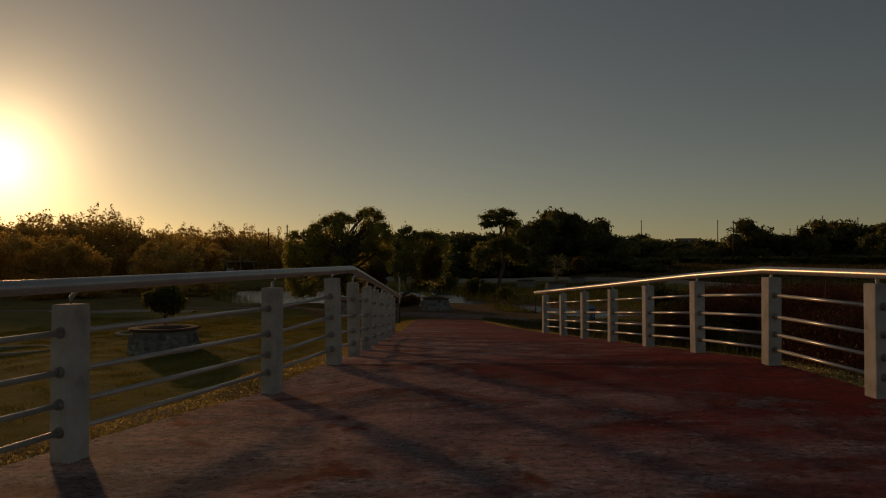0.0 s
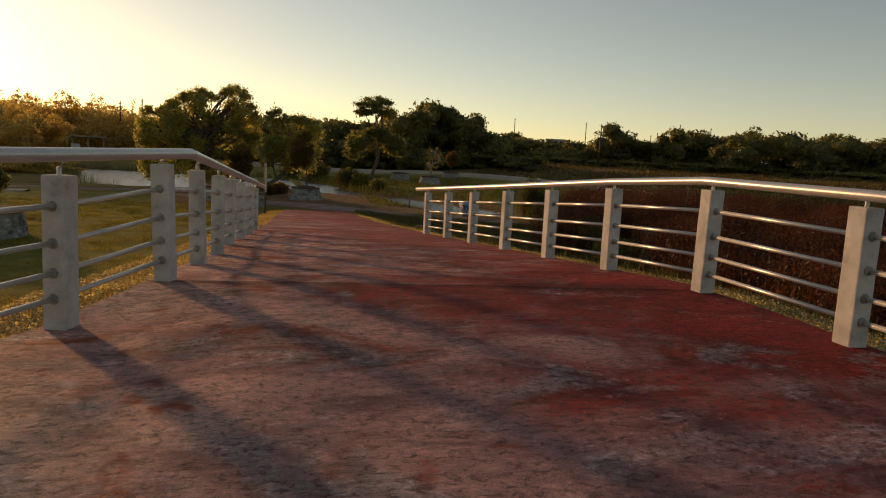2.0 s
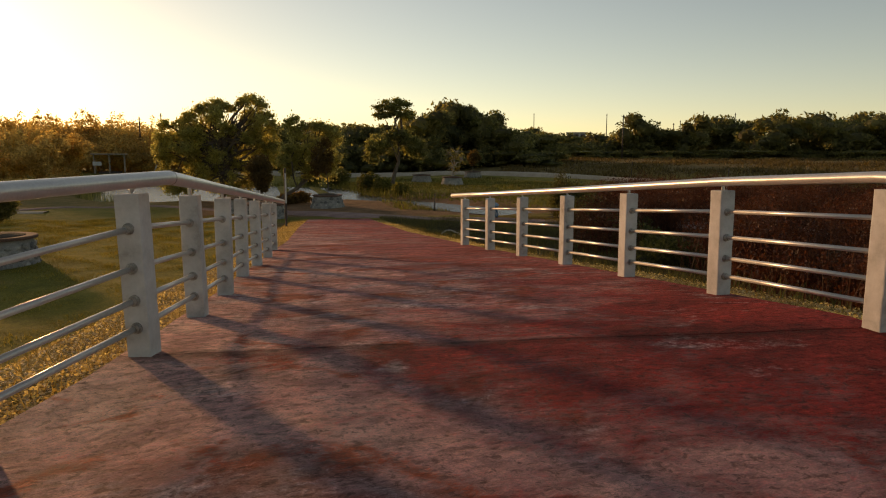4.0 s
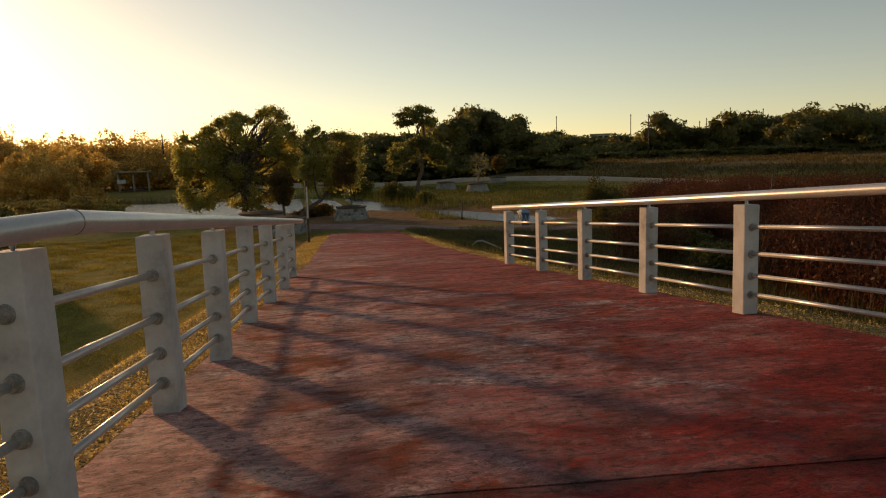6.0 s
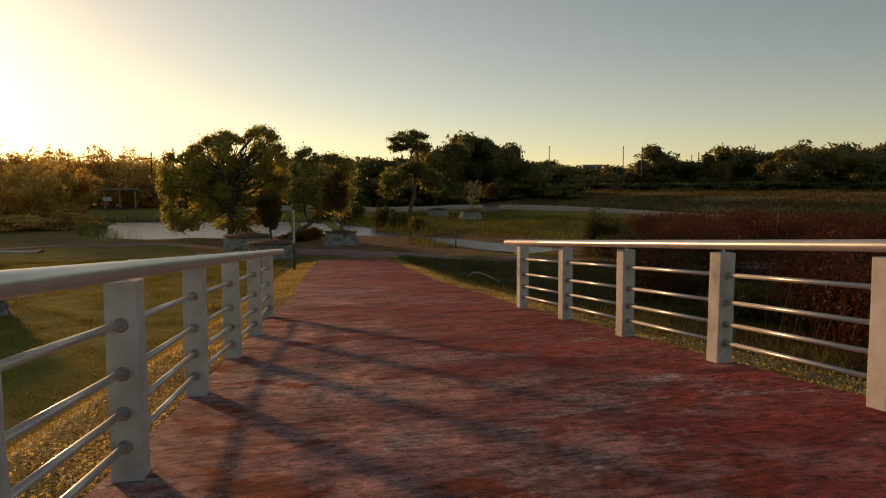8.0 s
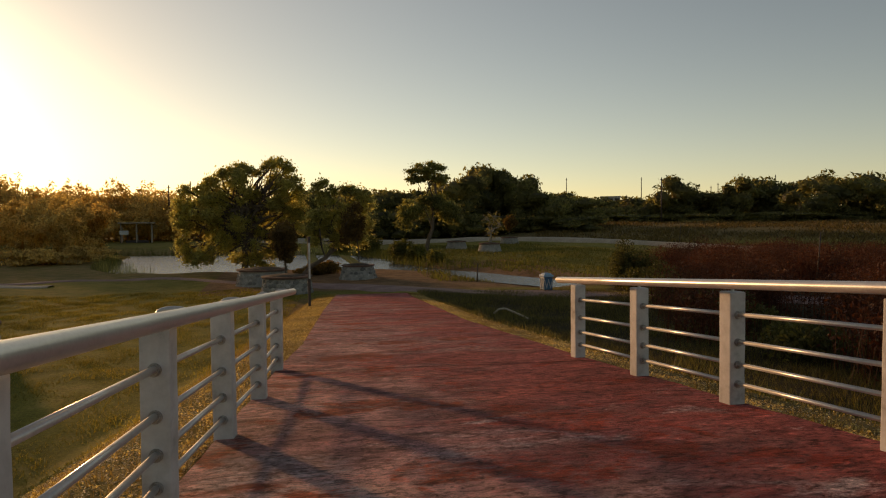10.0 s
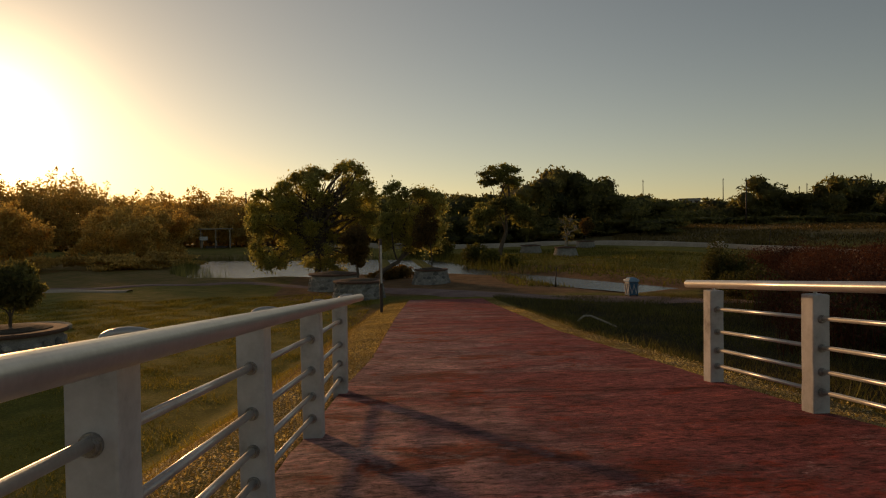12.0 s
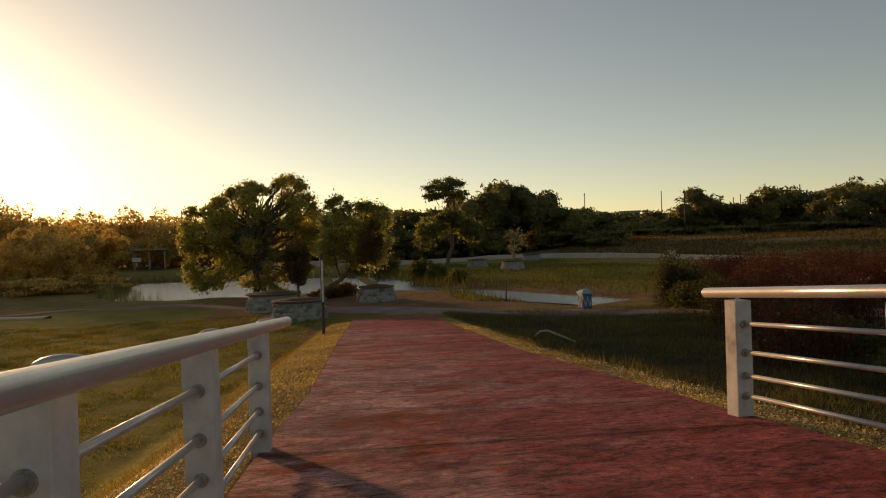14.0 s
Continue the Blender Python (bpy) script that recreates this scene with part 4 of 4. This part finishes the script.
SKY_LEFT = ([-60, -40, -30, -23, -21, -19, -16, -12, -9, -6, 0, 4], [4.2, 4.2, 4.0, 4.8, 4.4, 3.3, 3.6, 3.7, 3.2, 2.6, 2.6, 2.6])
SKY_LEFT_LOW = (SKY_LEFT[0], [v * 0.8 for v in SKY_LEFT[1]])
SKY_RIGHT = ([0, 4, 7, 10, 12, 13, 16, 19, 20.5, 23, 27, 29.5, 31, 33, 34.5, 37, 43, 60, 80], [2.5, 2.7, 3.1, 2.9, 3.2, 4.3, 4.8, 4.2, 2.7, 2.1, 1.9, 2.1, 3.2, 2.2, 2.4, 3.3, 3.2, 3.0, 3.0])
SKY_LOW = ([-70, 0, 12, 20, 90], [1.2, 1.2, 1.0, 0.6, 0.6])
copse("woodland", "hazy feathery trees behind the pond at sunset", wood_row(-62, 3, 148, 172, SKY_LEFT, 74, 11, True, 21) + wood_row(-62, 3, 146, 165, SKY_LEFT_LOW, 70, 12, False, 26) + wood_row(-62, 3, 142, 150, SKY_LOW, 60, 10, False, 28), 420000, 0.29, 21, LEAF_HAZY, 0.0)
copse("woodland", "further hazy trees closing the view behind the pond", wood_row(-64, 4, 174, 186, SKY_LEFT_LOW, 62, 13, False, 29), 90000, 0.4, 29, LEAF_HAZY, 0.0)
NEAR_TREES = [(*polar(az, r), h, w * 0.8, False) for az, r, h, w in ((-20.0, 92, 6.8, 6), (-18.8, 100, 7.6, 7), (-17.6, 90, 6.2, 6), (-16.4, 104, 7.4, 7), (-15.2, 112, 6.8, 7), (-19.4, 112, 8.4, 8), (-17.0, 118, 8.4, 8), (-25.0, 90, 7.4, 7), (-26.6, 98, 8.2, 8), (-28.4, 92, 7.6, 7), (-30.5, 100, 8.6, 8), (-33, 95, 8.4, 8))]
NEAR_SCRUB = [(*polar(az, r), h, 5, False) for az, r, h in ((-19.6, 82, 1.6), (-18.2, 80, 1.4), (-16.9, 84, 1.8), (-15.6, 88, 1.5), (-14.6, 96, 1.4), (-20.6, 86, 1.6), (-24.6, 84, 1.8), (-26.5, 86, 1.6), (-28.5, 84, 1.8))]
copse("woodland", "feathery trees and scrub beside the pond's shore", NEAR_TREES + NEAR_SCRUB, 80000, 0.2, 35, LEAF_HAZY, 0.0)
copse("woodland", "dark dense woodland along the far field", wood_row(-2, 24, 142, 172, SKY_RIGHT, 34, 11, False, 22), 70000, 0.45, 22)
copse("woodland", "dark distant tree line beyond the dry field", wood_row(21, 85, 195, 240, SKY_RIGHT, 64, 14, False, 23) + [(*polar(30.45, 200), 13.0, 11, False), (*polar(35.4, 200), 12.0, 8, False)], 90000, 0.6, 23)
copse("undergrowth", "dark undergrowth at the foot of the woods", wood_row(0, 24, 138, 150, SKY_LOW, 24, 9, False, 27) + wood_row(20, 85, 192, 205, SKY_LOW, 60, 12, False, 25), 60000, 0.4, 24)


# ---- brush thicket, reeds, grass ----
def blades_np(rng, x, y, z, h, w, lean=0.3):
    """Upright tapering blades: one triangle each."""
    n = len(x)
    a = rng.random(n) * 2 * np.pi
    dx, dy = np.cos(a) * w, np.sin(a) * w
    lx, ly = rng.normal(size=n) * lean * h, rng.normal(size=n) * lean * h
    base = np.stack([x, y, z], -1)
    v = np.stack([base - np.stack([dx, dy, 0 * x], -1), base + np.stack([dx, dy, 0 * x], -1), base + np.stack([lx, ly, h], -1)], 1)
    return v.reshape(-1, 3), np.arange(n * 3).reshape(-1, 3)


def scatter(name, rng, count, area, keep, height, width, mat, label, category, lean=0.3, sink=0.02):
    (x0, x1), (y0, y1) = area
    x, y = rng.uniform(x0, x1, count), rng.uniform(y0, y1, count)
    k = keep(x, y, rng)
    x, y = x[k], y[k]
    h = height(x, y) * (0.5 + rng.random(len(x)))
    v, f = blades_np(rng, x, y, land(x, y) - sink, h, width(x, y), lean)
    tagged(new(name, mesh_np(name, v, f, mat)), label, category, "", "stuff")


def off_edge(x, y):
    return np.maximum(np.interp(y, EDGE_Y, EDGE_L) - x, x - np.interp(y, RIGHT_Y, EDGE_R))


R = np.random.default_rng(5)
scatter("dry_grass", R, 230000, ((2.5, 7), (-4, 44)), lambda x, y, r: (off_edge(x, y) > 0.0) & (off_edge(x, y) < 0.2 + 1.0 * r.random(len(x)) ** 1.5),
        lambda x, y: 0.045 + 0.02 * np.sin(x * 5) * np.sin(y * 3.3), lambda x, y: 0.008 + 0 * x, STRAW, "dry straw-coloured grass along the ramp edge", "grass", 0.45)
scatter("dry_grass", R, 130000, ((-6, 2), (-4, 44)), lambda x, y, r: (off_edge(x, y) > 0.02) & (off_edge(x, y) < 0.3 + 2.4 * r.random(len(x)) ** 1.3) & ((y > 14.5) | (r.random(len(x)) < 0.6)),
        lambda x, y: 0.09 + 0 * x, lambda x, y: 0.006 + 0 * x, STRAW, "short dry grass beside the ramp", "grass", 0.5)
scatter("lawn_grass", R, 360000, ((-24, 0), (-2, 50)), lambda x, y, r: (off_edge(x, y) > 2.0) & (r.random(len(x)) < 0.55 + 0.5 * np.sin(x * 1.9 + 2 * np.sin(y * 0.7)) * np.sin(y * 1.4 + 2 * np.sin(x * 0.9))),
        lambda x, y: (0.034 + 0.001 * y) * (1 + 0.7 * np.sin(x * 2.3 + np.sin(y * 1.1)) * np.sin(y * 1.7)), lambda x, y: 0.007 + 0.0004 * np.abs(y), BLADE, "short green and yellowed lawn grass", "grass", 0.5)
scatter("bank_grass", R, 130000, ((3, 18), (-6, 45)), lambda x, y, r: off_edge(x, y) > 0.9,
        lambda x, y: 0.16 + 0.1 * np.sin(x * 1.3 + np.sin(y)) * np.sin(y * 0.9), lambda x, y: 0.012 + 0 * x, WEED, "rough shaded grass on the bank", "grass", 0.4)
scatter("far_grass", R, 60000, ((9, 62), (52, 135)), lambda x, y, r: (inside_distance(x, y, POND) < -0.4) & (x < 36 + 0.25 * (110 - y)) & (y < 112),
        lambda x, y: 0.24 + 0.12 * np.sin(x * 0.4) * np.sin(y * 0.3), lambda x, y: 0.05 + 0 * x, REED, "rough grass on the far bank", "grass", 0.35)
scatter("reeds", R, 26000, ((-26, 20), (66, 112)), lambda x, y, r: (np.abs(inside_distance(x, y, POND) + 0.2) < 0.9) & ((y > 76) | (x > 10)),
        lambda x, y: 0.9 + 0 * x, lambda x, y: 0.03 + 0 * x, REED, "green reeds at the water's edge", "reeds", 0.15)
scatter("reeds", R, 9000, ((-22, -13), (68, 84)), lambda x, y, r: (inside_distance(x, y, POND) > -1) & (inside_distance(x, y, POND) < 2.2) & (r.random(len(x)) < 0.14),
        lambda x, y: 1.0 + 0 * x, lambda x, y: 0.03 + 0 * x, LEAF_DARK, "dark reeds standing in the pond", "reeds", 0.12)


def thicket(name, label, spots, count, size, mat, seed, stems=0, core=0.6):
    rng = np.random.default_rng(seed)
    clumps = [(x, y, float(land(x, y)) + h * 0.5, w, w, h * 0.55) for x, y, h, w in spots]
    v, f = leaves_np(rng, clumps, count, size, 0.0, 0.45 if core else 0.1)
    if core:
        cv, cf = cores_np(clumps, core, seed)
        v, f = np.concatenate([v, cv]), np.concatenate([f, cf + len(v)])
    me = mesh_np(name, v, f, mat)
    tagged(new(name, me), label, "bushes", "", "stuff")
    if stems:
        i = rng.integers(len(clumps), size=stems)
        c = np.array(clumps)[i]
        x, y = c[:, 0] + rng.normal(size=stems) * c[:, 3] * 0.5, c[:, 1] + rng.normal(size=stems) * c[:, 3] * 0.5
        sv, sf = blades_np(rng, x, y, land(x, y), c[:, 5] * 1.8 * rng.uniform(0.7, 1.25, stems), 0.012 + 0 * x, 0.16)
        tagged(new("dry_stems", mesh_np("dry_stems", sv, sf, LEAF_DRY)), "tall dry stems rising out of the brush", "stems", "", "stuff")


rr = random.Random(31)
brush = []
for i in range(150):
    y = rr.uniform(4, 66)
    x = rr.uniform(max(12.5, 0.57 * (y - 7.7)), 48)
    brush.append((x, y, rr.uniform(1.6, 2.45), rr.uniform(1.2, 2.2)))
thicket("brush", "reddish-brown dry brush thicket beside the ramp", brush, 330000, 0.07, LEAF_DRY, 31, 30000, 0)
thicket("brush", "leafy dark green bushes by the path's end", [(19.3, 44.6, 3.0, 0.7), (18.9, 44.2, 2.2, 0.7), (19.9, 43.9, 2.4, 0.9), (20.6, 43.2, 1.9, 1.0), (19.0, 42.2, 1.4, 0.9), (19.6, 40.5, 1.7, 1.1), (18.2, 37.0, 1.3, 1.2), (17.0, 33.5, 1.2, 1.2), (16.2, 30.0, 1.2, 1.3), (15.0, 26.5, 1.1, 1.3), (13.8, 22.0, 1.0, 1.2)],
        30000, 0.085, BUSH, 32, 0, 0)
thicket("brush", "leafy green bushes on the pond's far shore", [(10.8, 82, 2.2, 1.4), (12.0, 79, 1.6, 1.1), (8.8, 99, 2.4, 1.8), (5.5, 104.5, 1.6, 1.5), (13.2, 74, 1.2, 0.9)], 9000, 0.16, REED, 33)
thicket("brush", "low dark brush on the pond's near bank", [(0.6, 63, 0.9, 1.0), (1.8, 64, 1.0, 1.0), (-0.4, 62, 0.6, 0.8)], 4000, 0.12, LEAF_RUST, 34)
scatter("field_grass", R, 90000, ((35, 190), (50, 200)), lambda x, y, r: (np.hypot(x, y) > np.interp(np.degrees(np.arctan2(x, y)), [0, 9, 15, 20, 28, 38, 53], [136, 133, 132, 127, 114, 97, 95])) & (x > 0.4 * y - 8) & (np.sin(x * 0.11 + 2 * np.sin(y * 0.07)) * np.sin(y * 0.13 + 2 * np.sin(x * 0.06)) + r.normal(size=len(x)) * 0.4 > -0.3),
        lambda x, y: 0.5 + 0.2 * np.sin(x * 0.2 + np.sin(y * 0.3)) * np.sin(y * 0.17), lambda x, y: 0.13 + 0 * x, FIELD, "tall rusty dry grass across the field", "grass", 0.5)


# ---- leaf litter and gravel on the shoulder ----
def litter(seed, n, side, reach):
    """side: -1 for the sunny shoulder, 1 for the bank."""
    rng = np.random.default_rng(seed)
    y = -3 + 43 * rng.random(n) ** 1.7
    d = (0.06 + reach * rng.random(n) ** 1.15) * (np.where(y < 15, 1.0, 0.55) if side < 0 else 1.0)
    x = np.interp(y, EDGE_Y, EDGE_L) - d if side < 0 else np.interp(y, RIGHT_Y, EDGE_R) + d
    keep = rng.random(n) < np.clip(1.3 - d * 1.19 / reach, 0, 1) * np.clip(0.55 + np.sin(x * 3.1 + y * 1.7) * np.sin(y * 2.3 - x), 0.25, 1)
    x, y = x[keep], y[keep]
    n = len(x)
    s = 0.005 + 0.011 * rng.random(n) ** 1.5
    a = rng.random(n) * np.pi
    z = land(x, y) + 0.004
    octa = np.array([(1, 0, 0), (0, 0.7, 0), (-1, 0, 0), (0, -0.7, 0), (0, 0, 0.28), (0, 0, -0.3)])
    ca, sa = np.cos(a)[:, None], np.sin(a)[:, None]
    vx = (octa[:, 0] * ca - octa[:, 1] * sa) * s[:, None] + x[:, None]
    vy = (octa[:, 0] * sa + octa[:, 1] * ca) * s[:, None] + y[:, None]
    vz = octa[:, 2] * s[:, None] + z[:, None]
    f = np.array([(0, 1, 4), (1, 2, 4), (2, 3, 4), (3, 0, 4)])
    faces = (f[None] + 6 * np.arange(n)[:, None, None]).reshape(-1, 3)
    k = rng.random(n) < 0.55
    m = int(k.sum())
    u, w = rng.normal(size=(m, 3)) * (1, 1, 0.45), rng.normal(size=(m, 3)) * (1, 1, 0.45)
    u /= np.linalg.norm(u, axis=1)[:, None]
    w -= u * (u * w).sum(1)[:, None]
    w /= np.linalg.norm(w, axis=1)[:, None]
    q = (0.007 + 0.014 * rng.random(m) ** 1.5)[:, None]
    at = np.stack([x[k], y[k], z[k] + 0.012 + 0.02 * rng.random(m)], -1)
    bv = np.stack([at - u * q, at + w * q * 0.65, at + u * q, at - w * q * 0.65], 1).reshape(-1, 3)
    bf = np.arange(m * 4).reshape(-1, 4)
    tagged(new("leaf_litter", mesh_np("leaf_litter", bv, bf, FALLEN)), "golden fallen leaves on the shoulder", "leaves", "", "stuff")
    tagged(new("gravel", mesh_np("gravel", np.stack([vx, vy, vz], -1).reshape(-1, 3), faces, PEBBLE)), "sunlit golden gravel and leaf litter on the shoulder", "gravel", "", "stuff")


litter(8, 300000, -1, 2.7)
litter(9, 90000, 1, 0.9)


# ---- small things ----
def marker_pole(x, y):
    z = float(land(x, y)) - 0.05
    p = empty("marker_pole", pose(x, y, z), "slim dark pole with a white upper panel beside the ramp", "pole")
    part("pole", box_bm(0.11, 0.11, 2.85, 0.012), DARKP, p)
    part("panel", box_bm(0.075, 0.012, 1.45, 0.003, 1.2), WHITE, p, "white painted panel", pose(0.016, -0.061, 0))
    part("cap", box_bm(0.13, 0.13, 0.05, 0.01, 2.84), DARKP, p)


marker_pole(-0.5, 32.4)


def litter_bin(x, y):
    z = float(land(x, y)) + 0.04
    b = empty("litter_bin", pose(x, y, z, 0, 0, 8), "dark blue litter bin with white zigzag slats and pale lid", "bin")
    part("body", box_bm(0.56, 0.56, 0.74, 0.03, 0.06), BLUE, b)
    for sx in (-0.22, 0.22):
        for sy in (-0.22, 0.22):
            part("foot", box_bm(0.08, 0.08, 0.08, 0.01), DARKP, b, "", pose(sx, sy, 0))
    for turn in (0, 90, 180, 270):
        for k in range(4):
            m = pose(0, 0, 0, 0, 0, turn) @ pose(-0.2 + 0.133 * k, -0.292, 0.42, 0, 16 if k % 2 else -16, 0)
            part("slat", box_bm(0.045, 0.02, 0.56, 0.006, -0.28), WHITE, b, "", m)
    part("lid", box_bm(0.66, 0.66, 0.14, 0.03, 0.82), LIGHT_BLUE, b, "pale blue lid")
    part("hood", lathe_bm([(0.36, 0.96), (0.3, 1.04), (0.12, 1.08)], 4), LIGHT_BLUE, b, "", pose(0, 0, 0, 0, 0, 45))


litter_bin(13.95, 44.1)


def stake(x, y, h):
    s = empty("stake", pose(x, y, float(land(x, y)) - 0.1, 2, 3), "thin dark wooden stake standing in the grass", "stake")
    part("shaft", tube_bm([(0, 0, 0), (0.01, 0, h * 0.5), (0, 0, h + 0.1)], [0.05, 0.045, 0.035], 7), DARKP, s)


stake(11.6, 51.8, 1.35)
stake(29.5, 40.0, 3.4)
stake(53.5, 95.5, 3.0)


def bent_pipe():
    p = empty("bent_pipe", pose(8.2, 33.2, float(land(8.2, 33.2))), "pale bent pipe lying on the shaded bank", "pipe")
    part("pipe", tube_bm([(-0.6, 0.55, 0.1), (-0.3, 0.7, 0.27), (-0.05, 0.68, 0.28), (0.02, 0.6, 0.26), (0.3, -0.2, 0.13), (0.5, -0.9, 0.02)], 0.042, 10), PALE, p)


bent_pipe()


def pergola(x, y):
    g = empty("pergola", pose(x, y, float(land(x, y)), 0, 0, 8), "wooden pergola with a flat roof beyond the pond", "pergola")
    for sx in (-2.6, 0, 2.6):
        for sy in (-1.5, 1.5):
            part("post", box_bm(0.18, 0.18, 3.6, 0.02), BARE, g, "", pose(sx, sy, 0))
    part("roof", box_bm(6.2, 4.0, 0.22, 0.04, 3.6), BARE, g)
    part("bench", box_bm(4.0, 0.5, 0.45, 0.03), DARKP, g, "", pose(0, 1.0, 0))
    s = empty("notice_board", pose(x - 1.6, y - 3, float(land(x, y)), 0, 0, 5), "small white notice board on two legs", "sign")
    part("board", box_bm(1.5, 0.08, 0.7, 0.02, 1.6), WHITE, s)
    for sx in (-0.6, 0.6):
        part("leg", box_bm(0.08, 0.08, 1.7, 0.01), DARKP, s, "", pose(sx, 0.06, 0))


pergola(-29.6, 143.0)


def leaning_stick(x, y):
    t = empty("stick", pose(x, y, float(land(x, y)) - 0.1, 0, 24), "white stick leaning on the far shore", "stick")
    part("shaft", tube_bm([(0, 0, 0), (0, 0, 2.2)], [0.09, 0.07], 7), WHITE, t)


leaning_stick(-20.5, 131)


def sign_board(x, y, top):
    z = float(land(x, y)) - 0.1
    g = empty("sign_board", pose(x, y, z, 0, 0, -25), "small white board on a thin stake among the bushes", "sign")
    part("stake", box_bm(0.06, 0.06, top - z, 0.008), DARKP, g)
    part("board", box_bm(0.5, 0.03, 0.36, 0.01, top - z - 0.36), WHITE, g, "white painted board", pose(0, -0.05, 0))


sign_board(20.7, 46.8, 0.02)


def utility_pole(az, r, deg):
    x, y = polar(az, r)
    top = 0.95 + r * math.tan(radians(deg))
    z = float(land(x, y))
    u = empty("utility_pole", pose(x, y, z), "slender distant utility pole above the trees", "pole", "distant poles")
    part("shaft", tube_bm([(0, 0, -0.3), (0, 0, top - z)], [0.22, 0.12], 7), DARKP, u)
    part("crossarm", box_bm(0.7, 0.12, 0.12, 0.02, top - z - 0.6), DARKP, u)


for az, deg in ((22.4, 3.6), (28.3, 3.5), (30.0, 3.5), (33.5, 2.7), (34.0, 2.9), (35.7, 3.6), (38.0, 3.4), (-8.0, 3.5), (-9.6, 3.2), (-6.6, 3.1)):
    utility_pole(az, 150 if az < 0 else 182 if az == 30.0 else 260, deg)


def far_building(az, r):
    x, y = polar(az, r)
    b = empty("building", pose(x, y, float(land(x, y)) - 0.3, 0, 0, -az), "pale distant building half hidden by trees", "building")
    part("wall", box_bm(7, 6, 9.6, 0.05), WHITE, b)
    part("roof", box_bm(7.6, 6.6, 0.4, 0.05, 9.6), MORTAR, b)
    for k in range(3):
        for zz in (4.0, 7.4):
            w = part("window", box_bm(1.6, 0.12, 1.8, 0.02), DARKP, b, "", pose(-2.3 + 2.3 * k, -3.02, zz))
            part("sill", box_bm(1.9, 0.2, 0.12, 0.02, -0.14), MORTAR, w, "", pose(0, -0.02, 0))


far_building(25.9, 262)
